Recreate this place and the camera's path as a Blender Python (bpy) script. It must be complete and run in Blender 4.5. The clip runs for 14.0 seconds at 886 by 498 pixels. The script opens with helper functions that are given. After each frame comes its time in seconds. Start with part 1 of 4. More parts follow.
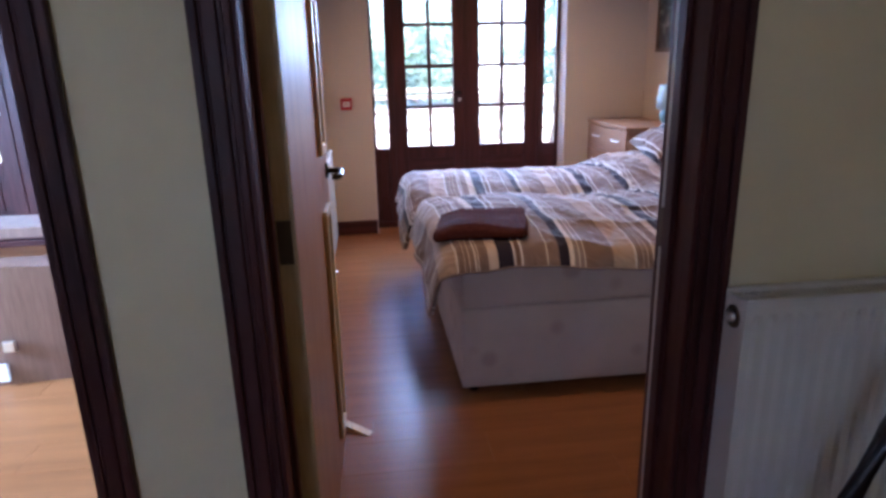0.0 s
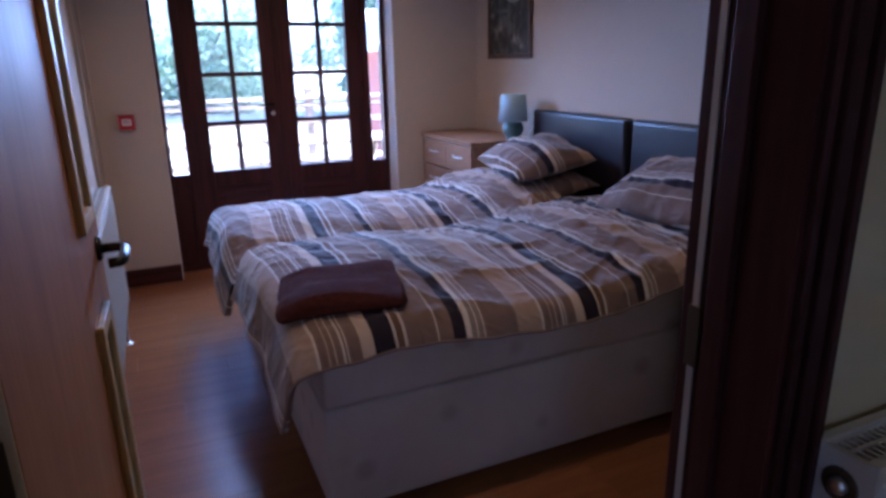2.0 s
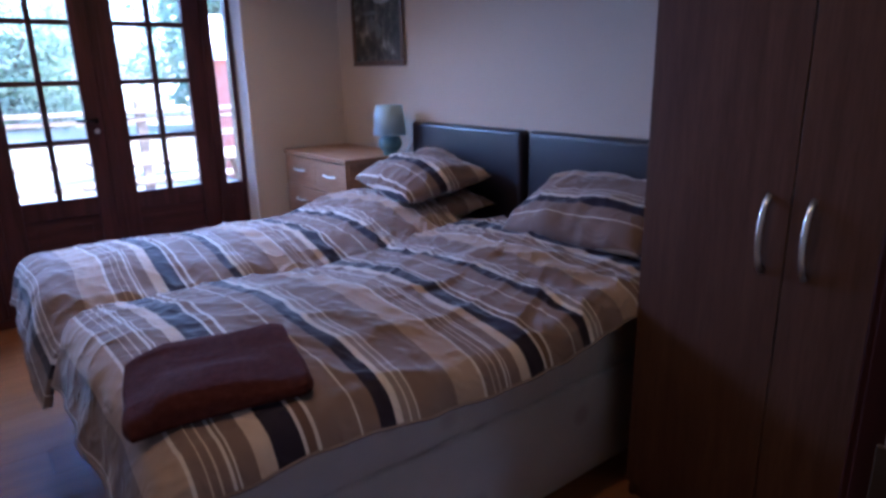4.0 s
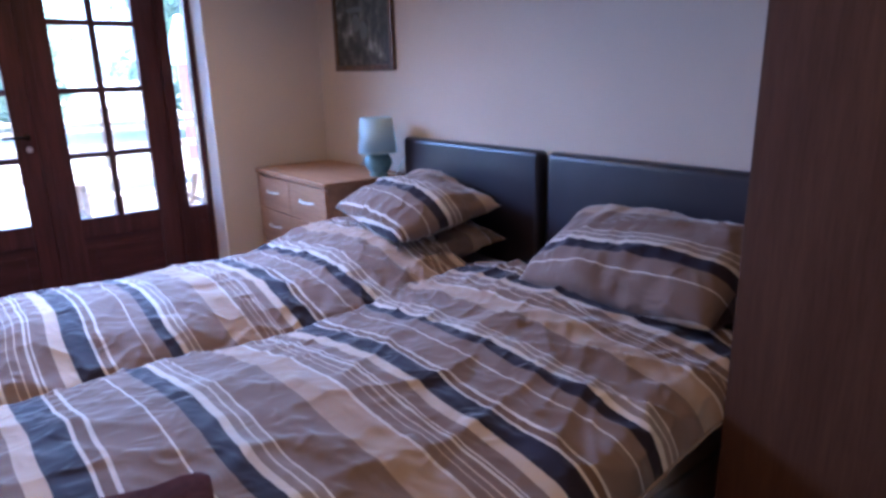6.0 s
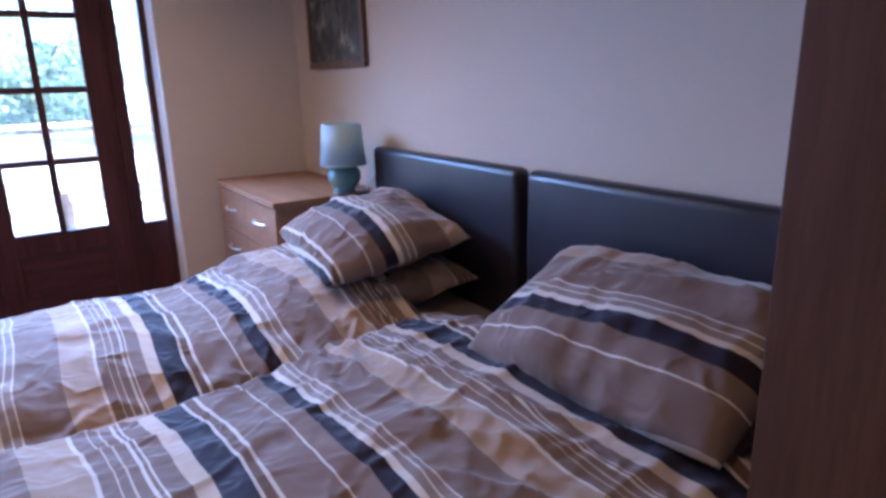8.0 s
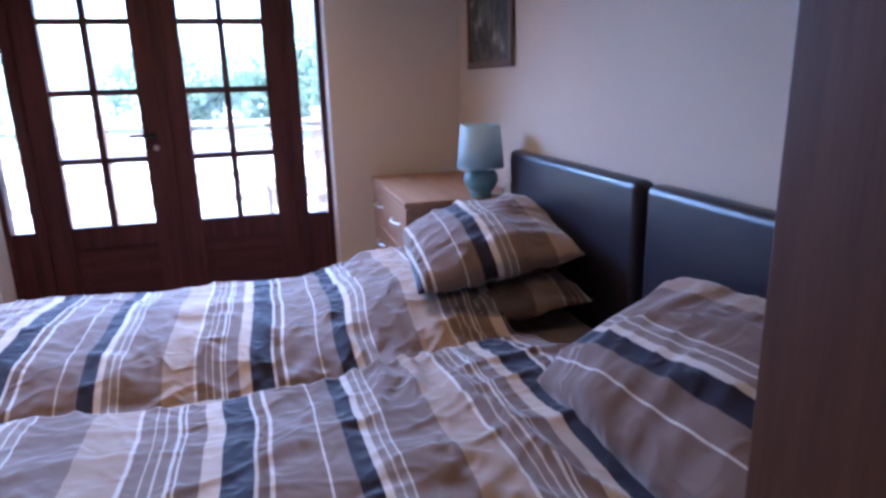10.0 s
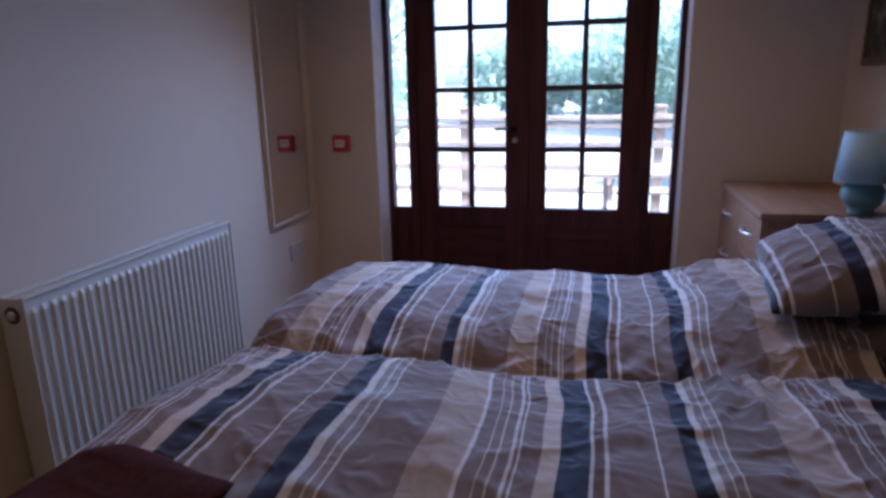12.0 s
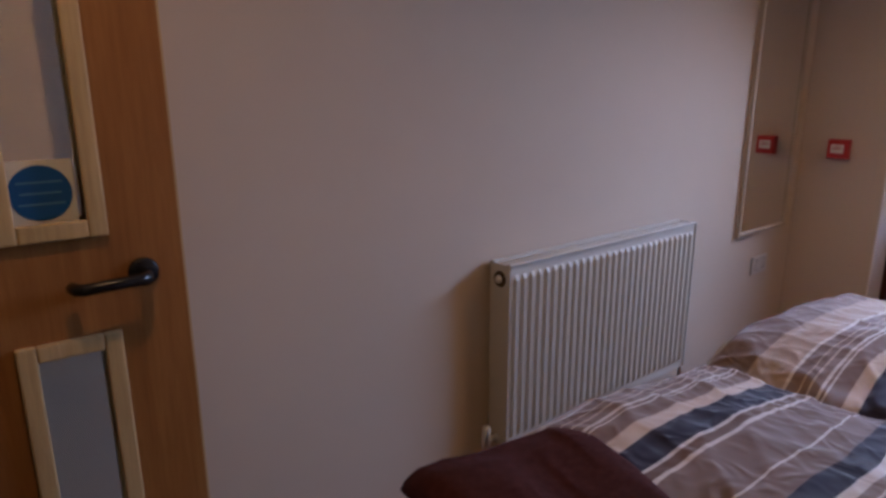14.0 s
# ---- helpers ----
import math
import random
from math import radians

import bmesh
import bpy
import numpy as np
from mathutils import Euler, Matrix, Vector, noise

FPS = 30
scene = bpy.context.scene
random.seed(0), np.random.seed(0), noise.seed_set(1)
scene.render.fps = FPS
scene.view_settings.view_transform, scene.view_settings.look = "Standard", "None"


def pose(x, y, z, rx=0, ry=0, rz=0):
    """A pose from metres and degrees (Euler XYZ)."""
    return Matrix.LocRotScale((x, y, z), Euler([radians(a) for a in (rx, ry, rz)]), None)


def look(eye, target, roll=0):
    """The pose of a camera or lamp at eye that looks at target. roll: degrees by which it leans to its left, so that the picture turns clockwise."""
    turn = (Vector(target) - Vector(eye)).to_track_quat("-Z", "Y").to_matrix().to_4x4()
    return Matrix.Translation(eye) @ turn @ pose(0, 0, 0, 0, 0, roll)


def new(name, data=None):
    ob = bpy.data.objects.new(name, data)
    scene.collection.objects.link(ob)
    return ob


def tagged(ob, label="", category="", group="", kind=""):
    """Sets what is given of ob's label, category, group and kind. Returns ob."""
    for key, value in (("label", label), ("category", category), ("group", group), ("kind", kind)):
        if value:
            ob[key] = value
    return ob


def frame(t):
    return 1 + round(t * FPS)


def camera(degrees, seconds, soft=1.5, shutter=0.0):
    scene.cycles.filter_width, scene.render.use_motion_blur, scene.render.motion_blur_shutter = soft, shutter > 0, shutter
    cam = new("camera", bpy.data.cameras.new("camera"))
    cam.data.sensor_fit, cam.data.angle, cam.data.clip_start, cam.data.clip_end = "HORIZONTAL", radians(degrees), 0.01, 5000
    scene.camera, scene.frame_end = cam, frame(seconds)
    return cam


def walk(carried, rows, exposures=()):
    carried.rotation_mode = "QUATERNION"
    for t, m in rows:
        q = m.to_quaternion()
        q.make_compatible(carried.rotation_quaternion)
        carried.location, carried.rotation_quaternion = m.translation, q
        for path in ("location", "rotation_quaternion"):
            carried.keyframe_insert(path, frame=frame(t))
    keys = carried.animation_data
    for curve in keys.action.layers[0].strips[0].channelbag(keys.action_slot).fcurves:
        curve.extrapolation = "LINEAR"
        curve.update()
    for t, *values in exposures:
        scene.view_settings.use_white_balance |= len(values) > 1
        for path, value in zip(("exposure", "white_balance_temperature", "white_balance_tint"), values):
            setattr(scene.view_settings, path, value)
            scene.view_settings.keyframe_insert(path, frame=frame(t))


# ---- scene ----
cam = camera(69.8, 14.0, 3.2)
PATH = [
    (0, (0.32, 0.413, 1.383), (0.537, 2.319, 0.817), -1.4),
    (0.5, (0.3, 0.609, 1.399), (0.658, 2.493, 0.833), -1.4),
    (1, (0.307, 0.794, 1.392), (0.823, 2.643, 0.829), -1.3),
    (1.5, (0.32, 0.983, 1.395), (0.983, 2.784, 0.832), -1.2),
    (2, (0.311, 1.146, 1.391), (1.094, 2.899, 0.83), -1.2),
    (2.5, (0.3, 1.294, 1.396), (1.23, 2.973, 0.834), -1.0),
    (3, (0.322, 1.422, 1.373), (1.42, 3.0, 0.822), -1.0),
    (5.5, (0.599, 1.969, 1.386), (1.799, 3.476, 0.85), -1.2),
    (6, (0.729, 2.118, 1.396), (1.929, 3.626, 0.861), -1.3),
    (6.5, (0.875, 2.264, 1.376), (2.087, 3.763, 0.842), -1.3),
    (7, (1.02, 2.372, 1.372), (2.213, 3.886, 0.841), -1.3),
    (9.5, (1.626, 2.366, 1.359), (2.32, 4.171, 0.847), -1.5),
    (10, (1.644, 2.364, 1.359), (2.148, 4.231, 0.85), -1.5),
    (10.5, (1.597, 2.347, 1.372), (1.894, 4.257, 0.86), -1.6),
    (11, (1.593, 2.35, 1.372), (1.634, 4.285, 0.866), -1.5),
    (11.5, (1.626, 2.354, 1.384), (1.39, 4.274, 0.876), -1.3),
    (12, (1.565, 2.312, 1.376), (1.098, 4.191, 0.877), -1.3),
    (12.5, (1.555, 2.321, 1.372), (0.815, 4.111, 0.876), -1.2),
    (13, (1.515, 2.321, 1.327), (0.515, 3.988, 0.857), -1.1),
    (13.5, (1.43, 2.329, 1.344), (0.185, 3.818, 0.863), -0.8),
    (14, (1.373, 2.342, 1.353), (-0.152, 3.541, 0.864), -0.2),
]
EXPOSURES = [(0.0, 4.5, 4850, 21), (1.0, 4.02, 4600, 23), (2.0, 3.65, 4350, 23), (3.0, 3.53, 4270, 22), (5.5, 4.15, 4370, 20), (6.5, 4.30, 4380, 20), (9.5, 4.28, 4400, 19), (10.5, 4.05, 4380, 18), (11.0, 3.78, 4350, 18), (12.0, 3.0, 4430, 19), (12.5, 2.93, 4500, 19), (13.0, 3.0, 4680, 20), (14.0, 3.4, 5250, 23)]
walk(cam, [(t, look(eye, target, roll)) for t, eye, target, roll in PATH], EXPOSURES)

# ---- world, sun and lamps ----
world = bpy.data.worlds.new("sky")
scene.world = world
world.use_nodes = True
wn = world.node_tree
sky = wn.nodes.new("ShaderNodeTexSky")
sky.sky_type, sky.sun_disc = "NISHITA", False
sky.sun_elevation, sky.sun_rotation = radians(41), radians(104)
sky.air_density, sky.dust_density = 1.0, 3.0
wn.nodes["Background"].inputs["Strength"].default_value = 0.15
wn.links.new(sky.outputs["Color"], wn.nodes["Background"].inputs["Color"])

sun = new("sun", bpy.data.lights.new("sun", "SUN"))
sun.data.energy, sun.data.angle, sun.data.color = 5.0, radians(6), (1.0, 0.95, 0.88)
sun.matrix_world = look((0, 0, 10), (-6.7, 1.7, 4.0))


def area(name, eye, target, w, h, watts, colour):
    ob = new(name, bpy.data.lights.new(name, "AREA"))
    ob.data.shape, ob.data.size, ob.data.size_y = "RECTANGLE", w, h
    ob.data.energy, ob.data.color = watts, colour
    ob.matrix_world = look(eye, target)
    return ob


# daylight standing in the french doors' opening, fill in two added windows, the bedroom's weak warm ceiling lamps, an
# added hall lamp
area("french_door_daylight", (1.175, 5.66, 1.66), (1.25, 3.6, 0.22), 1.30, 0.46, 2.0, (0.66, 0.81, 1.0)).data.spread = radians(112)
# strong side fill that brightens the adjoining room's floor, through an added window
area("second_room_fill", (-3.97, 2.75, 1.45), (-1.6, 2.75, 0.2), 1.1, 1.0, 30.0, (0.55, 0.75, 1.0))
# fill for the hall's left wall, set in an invented window behind the camera
area("hall_fill_light", (-0.70, -1.33, 1.475), (-0.4, 1.0, 1.0), 0.38, 0.83, 0.30, (0.86, 0.90, 1.0))


def bulb(name, place, watts, colour, size):
    ob = new(name, bpy.data.lights.new(name, "POINT"))
    ob.data.energy, ob.data.color, ob.data.shadow_soft_size = watts, colour, size
    ob.location = place
    return ob




def spot(name, place, target, watts, colour):
    ob = new(name, bpy.data.lights.new(name, "SPOT"))
    ob.data.energy, ob.data.color, ob.data.shadow_soft_size = watts, colour, 0.025
    ob.data.spot_size, ob.data.spot_blend = radians(150), 1.0
    ob.matrix_world = look(place, target)
    return ob


spot("door_downlight", (0.86, 2.56, 2.385), (0.90, 2.66, 0.0), 2.35, (1.0, 0.54, 0.18))
spot("bed_downlight", (1.25, 4.62, 2.385), (1.25, 4.74, 0.0), 3.9, (1.0, 0.54, 0.18))
# added yellow fill that warms the hall's right wall; no known lamp there
bulb("hall_warm_fill", (1.6, 0.3, 2.33), 0.16, (1.0, 0.66, 0.19), 0.04)


# ---- materials ----
def material(name, colour, rough=0.6, metal=0.0):
    m = bpy.data.materials.new(name)
    m.use_nodes = True
    b = m.node_tree.nodes["Principled BSDF"]
    b.inputs["Base Color"].default_value = (*colour, 1)
    b.inputs["Roughness"].default_value = rough
    b.inputs["Metallic"].default_value = metal
    return m, m.node_tree, b


def mapped(nt, scale, source="Object"):
    c = nt.nodes.new("ShaderNodeTexCoord")
    p = nt.nodes.new("ShaderNodeMapping")
    p.inputs["Scale"].default_value = scale
    nt.links.new(c.outputs[source], p.inputs["Vector"])
    return p.outputs["Vector"]


def noise_tex(nt, vec, scale, detail=4, rough=0.55):
    n = nt.nodes.new("ShaderNodeTexNoise")
    n.inputs["Scale"].default_value, n.inputs["Detail"].default_value, n.inputs["Roughness"].default_value = scale, detail, rough
    nt.links.new(vec, n.inputs["Vector"])
    return n.outputs["Fac"]


def ramp(nt, fac, stops, interpolation="LINEAR"):
    r = nt.nodes.new("ShaderNodeValToRGB")
    r.color_ramp.interpolation = interpolation
    e = r.color_ramp.elements
    while len(e) < len(stops):
        e.new(0.5)
    for k, (p, c) in enumerate(stops):
        e[k].position, e[k].color = p, (*c, 1)
    nt.links.new(fac, r.inputs["Fac"])
    return r.outputs["Color"]


def mix(nt, a, b, fac, kind="MIX"):
    n = nt.nodes.new("ShaderNodeMix")
    n.data_type, n.blend_type = "RGBA", kind
    for sock, val in ((n.inputs[0], fac), (n.inputs[6], a), (n.inputs[7], b)):
        if isinstance(val, (int, float)):
            sock.default_value = val
        elif isinstance(val, tuple):
            sock.default_value = (*val, 1)
        else:
            nt.links.new(val, sock)
    return n.outputs[2]


def bump(nt, b, height, strength, distance):
    n = nt.nodes.new("ShaderNodeBump")
    n.inputs["Strength"].default_value, n.inputs["Distance"].default_value = strength, distance
    nt.links.new(height, n.inputs["Height"])
    nt.links.new(n.outputs["Normal"], b.inputs["Normal"])


def random_of_object(nt):
    return nt.nodes.new("ShaderNodeObjectInfo").outputs["Random"]


def plaster(name, c1, c2, rough=0.85):
    m, nt, b = material(name, c1, rough)
    v = mapped(nt, (1, 1, 1))
    big = noise_tex(nt, v, 1.3, 3)
    nt.links.new(ramp(nt, big, [(0.3, c1), (0.7, c2)]), b.inputs["Base Color"])
    fine = noise_tex(nt, v, 140, 5, 0.7)
    bump(nt, b, fine, 0.25, 0.002)
    return m


def wood(name, dark, light, rough, axis, scale=9.0, vary=0.25, fine=0.35, relief=0.12):
    """Grain that runs along axis (0, 1, 2)."""
    m, nt, b = material(name, light, rough)
    s = [scale, scale, scale]
    s[axis] = scale * 0.07
    v = mapped(nt, tuple(s))
    shift = nt.nodes.new("ShaderNodeVectorMath")
    shift.operation = "ADD"
    rnd = nt.nodes.new("ShaderNodeVectorMath")
    rnd.operation = "SCALE"
    comb = nt.nodes.new("ShaderNodeCombineXYZ")
    r = random_of_object(nt)
    for k in range(3):
        nt.links.new(r, comb.inputs[k])
    nt.links.new(comb.outputs[0], rnd.inputs[0])
    rnd.inputs["Scale"].default_value = 37.0
    nt.links.new(v, shift.inputs[0])
    nt.links.new(rnd.outputs[0], shift.inputs[1])
    v = shift.outputs[0]
    g = noise_tex(nt, v, 1.6, 6, 0.62)
    col = ramp(nt, g, [(0.33, dark), (0.5, tuple((a + c) / 2 for a, c in zip(dark, light))), (0.66, light)])
    g2 = noise_tex(nt, v, 9.0, 3, 0.7)
    col = mix(nt, col, ramp(nt, g2, [(0.35, (0.55, 0.5, 0.45)), (0.6, (1, 1, 1))]), fine, "MULTIPLY")
    tone = ramp(nt, r, [(0.0, (1 - vary, 1 - vary, 1 - vary)), (1.0, (1, 1, 1))])
    col = mix(nt, col, tone, 1.0, "MULTIPLY")
    nt.links.new(col, b.inputs["Base Color"])
    bump(nt, b, g2, relief, 0.0015)
    return m


def glossy_wear(m, low, high, scale=6):
    nt = m.node_tree
    b = nt.nodes["Principled BSDF"]
    n = noise_tex(nt, mapped(nt, (1, 1, 1)), scale, 4)
    mr = nt.nodes.new("ShaderNodeMapRange")
    mr.inputs["To Min"].default_value, mr.inputs["To Max"].default_value = low, high
    nt.links.new(n, mr.inputs["Value"])
    nt.links.new(mr.outputs[0], b.inputs["Roughness"])
    return m


WALL = plaster("cream_wall_paint", (0.53, 0.45, 0.365), (0.57, 0.485, 0.395))
HALL_WALL = plaster("hall_cream_paint", (0.55, 0.48, 0.30), (0.59, 0.52, 0.33))
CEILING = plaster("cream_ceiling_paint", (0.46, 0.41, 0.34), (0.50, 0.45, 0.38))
REVEAL = plaster("white_reveal_paint", (0.74, 0.72, 0.70), (0.78, 0.76, 0.74))
FLOOR = glossy_wear(wood("laminate_plank", (0.195, 0.076, 0.025), (0.255, 0.105, 0.036), 0.3, 0, 9.0, 0.08, 0.15, 0.02), 0.27, 0.34, 2)
FLOOR.node_tree.nodes["Principled BSDF"].inputs["Specular IOR Level"].default_value = 0.16
DARK = glossy_wear(wood("mahogany_stain", (0.034, 0.009, 0.0085), (0.084, 0.024, 0.021), 0.4, 2, 14.0, 0.15), 0.42, 0.6, 12)
DARK.node_tree.nodes["Principled BSDF"].inputs["Specular IOR Level"].default_value = 0.25
DARK_H = glossy_wear(wood("mahogany_stain_level", (0.034, 0.009, 0.0085), (0.084, 0.024, 0.021), 0.4, 0, 14.0, 0.15), 0.42, 0.6, 12)
DARK_H.node_tree.nodes["Principled BSDF"].inputs["Specular IOR Level"].default_value = 0.25
OAK_V = wood("wardrobe_laminate", (0.062, 0.026, 0.014), (0.090, 0.042, 0.024), 0.55, 2, 16.0, 0.05, 0.45)
DESK = wood("desk_laminate", (0.15, 0.078, 0.052), (0.21, 0.115, 0.078), 0.5, 2, 14.0, 0.05, 0.4)
OAK_V.node_tree.nodes["Principled BSDF"].inputs["Specular IOR Level"].default_value = 0.25
OAK_H = wood("chest_laminate", (0.27, 0.140, 0.072), (0.36, 0.20, 0.11), 0.5, 1, 12.0, 0.05, 0.4)
DOOR_OAK = glossy_wear(wood("oak_veneer_door", (0.265, 0.112, 0.027), (0.36, 0.163, 0.044), 0.4, 2, 12.0, 0.05, 0.3), 0.45, 0.6)
DOOR_OAK.node_tree.nodes["Principled BSDF"].inputs["Specular IOR Level"].default_value = 0.3
BEAD = wood("pale_beading", (0.50, 0.36, 0.16), (0.62, 0.47, 0.24), 0.45, 2, 14.0, 0.05)
PALE_FRAME = wood("pale_ash_frame", (0.44, 0.37, 0.28), (0.55, 0.48, 0.38), 0.5, 2, 14.0, 0.05)
BEAD_FRAME = wood("old_picture_frame_wood", (0.07, 0.035, 0.016), (0.16, 0.085, 0.04), 0.4, 2, 20.0, 0.1)
DECK = wood("weathered_softwood", (0.20, 0.14, 0.085), (0.30, 0.22, 0.14), 0.8, 0, 8.0, 0.3)
RAD, nt, b = material("radiator_enamel", (0.54, 0.52, 0.47), 0.5)
bump(nt, b, noise_tex(nt, mapped(nt, (1, 1, 1)), 90, 2), 0.05, 0.001)
CHROME = material("brushed_chrome", (0.72, 0.71, 0.69), 0.33, 1.0)[0]
BLACK = material("black_plastic", (0.012, 0.012, 0.014), 0.25)[0]
STEEL = material("dull_steel", (0.32, 0.29, 0.25), 0.45, 0.9)[0]
BRASS = material("aged_brass_hinge", (0.10, 0.075, 0.05), 0.5, 0.7)[0]
RED = material("red_plastic", (0.42, 0.018, 0.02), 0.4)[0]
WHITE = material("white_plastic", (0.72, 0.72, 0.70), 0.4)[0]
IVORY = material("greyed_white_plastic", (0.50, 0.48, 0.46), 0.45)[0]
BLUE = material("sign_blue", (0.012, 0.10, 0.36), 0.45)[0]
PRINT = material("faded_pale_blue_print", (0.10, 0.24, 0.46), 0.5)[0]
SEAL = material("cream_intumescent_strip", (0.46, 0.42, 0.36), 0.6)[0]
MIRROR = material("mirror_silver", (0.86, 0.86, 0.85), 0.015, 1.0)[0]


def glass(name, tint):
    m, nt, b = material(name, tint, 0.0)
    b.inputs["Transmission Weight"].default_value = 1.0
    b.inputs["IOR"].default_value = 1.45
    return m


GLASS = glass("window_glass", (1, 1, 1))
# a little translucent white in the panes imitates the pale glare of the bright sky
nt = GLASS.node_tree
veil = nt.nodes.new("ShaderNodeBsdfTranslucent")
veil.inputs["Color"].default_value = (0.9, 0.95, 0.97, 1)
veiled = nt.nodes.new("ShaderNodeMixShader")
veiled.inputs[0].default_value = 0.02
nt.links.new(nt.nodes["Principled BSDF"].outputs[0], veiled.inputs[1])
nt.links.new(veil.outputs[0], veiled.inputs[2])
nt.links.new(veiled.outputs[0], nt.nodes["Material Output"].inputs["Surface"])
DOOR_GLASS = glass("vision_panel_glass", (0.86, 0.88, 0.88))

LEATHER, nt, b = material("dark_faux_leather", (0.018, 0.017, 0.022), 0.36)
v = mapped(nt, (1, 1, 1))
vor = nt.nodes.new("ShaderNodeTexVoronoi")
vor.inputs["Scale"].default_value = 260
nt.links.new(v, vor.inputs["Vector"])
bump(nt, b, vor.outputs["Distance"], 0.2, 0.001)
nt.links.new(ramp(nt, noise_tex(nt, v, 3.0, 3), [(0.3, (0.011, 0.009, 0.015)), (0.7, (0.019, 0.015, 0.024))]), b.inputs["Base Color"])

DIVAN, nt, b = material("faded_damask_ticking", (0.58, 0.52, 0.50), 0.9)
v = mapped(nt, (1, 1, 1))
spots = nt.nodes.new("ShaderNodeTexVoronoi")
spots.inputs["Scale"].default_value = 5.2
nt.links.new(v, spots.inputs["Vector"])
c1 = ramp(nt, noise_tex(nt, v, 3.0, 4), [(0.3, (0.40, 0.335, 0.31)), (0.7, (0.48, 0.41, 0.38))])
c2 = ramp(nt, spots.outputs["Distance"], [(0.14, (0.80, 0.76, 0.75)), (0.26, (1, 1, 1))])
nt.links.new(mix(nt, c1, c2, 1.0, "MULTIPLY"), b.inputs["Base Color"])
bump(nt, b, noise_tex(nt, v, 220, 3), 0.3, 0.002)

TOWEL, nt, b = material("brown_towelling", (0.055, 0.022, 0.02), 0.95)
v = mapped(nt, (1, 1, 1))
nt.links.new(ramp(nt, noise_tex(nt, v, 60, 4, 0.7), [(0.3, (0.039, 0.0110, 0.0095)), (0.7, (0.070, 0.020, 0.0170))]), b.inputs["Base Color"])
bump(nt, b, noise_tex(nt, v, 420, 4, 0.8), 0.6, 0.004)
b.inputs["Specular IOR Level"].default_value = 0.1

SHADE, nt, b = material("pale_blue_lampshade_cotton", (0.30, 0.47, 0.56), 0.9)
v = mapped(nt, (1, 1, 1))
nt.links.new(ramp(nt, noise_tex(nt, v, 220, 2), [(0.3, (0.35, 0.48, 0.54)), (0.7, (0.41, 0.54, 0.60))]), b.inputs["Base Color"])
TEAL, nt, b = material("glazed_duck_egg_ceramic", (0.16, 0.27, 0.30), 0.18)
nt.links.new(ramp(nt, noise_tex(nt, mapped(nt, (1, 1, 1)), 14, 4), [(0.3, (0.12, 0.22, 0.25)), (0.7, (0.20, 0.32, 0.34))]), b.inputs["Base Color"])

# striped bed linen: a woven print whose bands follow the cloth's own length (first coordinate of its uv, 0 to 1 for one repeat)
TAUPE, GREY, LILAC, NAVY, CREAM, BROWN, LINE = (
    (0.182, 0.128, 0.109), (0.23, 0.184, 0.168), (0.345, 0.255, 0.20), (0.020, 0.015, 0.028), (0.50, 0.405, 0.335), (0.13, 0.080, 0.058), (0.57, 0.51, 0.47))
STRIPES = [
    (0.0, NAVY), (0.082, LINE), (0.090, BROWN), (0.119, LINE), (0.130, TAUPE), (0.256, LINE), (0.263, TAUPE), (0.328, NAVY), (0.385, LINE), (0.412, GREY), (0.436, LINE), (0.443, GREY), (0.467, LINE), (0.474, TAUPE),
    (0.5, TAUPE), (0.637, LILAC), (0.762, LINE), (0.774, TAUPE), (0.811, CREAM), (0.816, TAUPE), (0.839, CREAM), (0.845, TAUPE), (0.873, LINE), (0.881, TAUPE), (0.891, LINE), (0.897, TAUPE), (0.950, CREAM)]


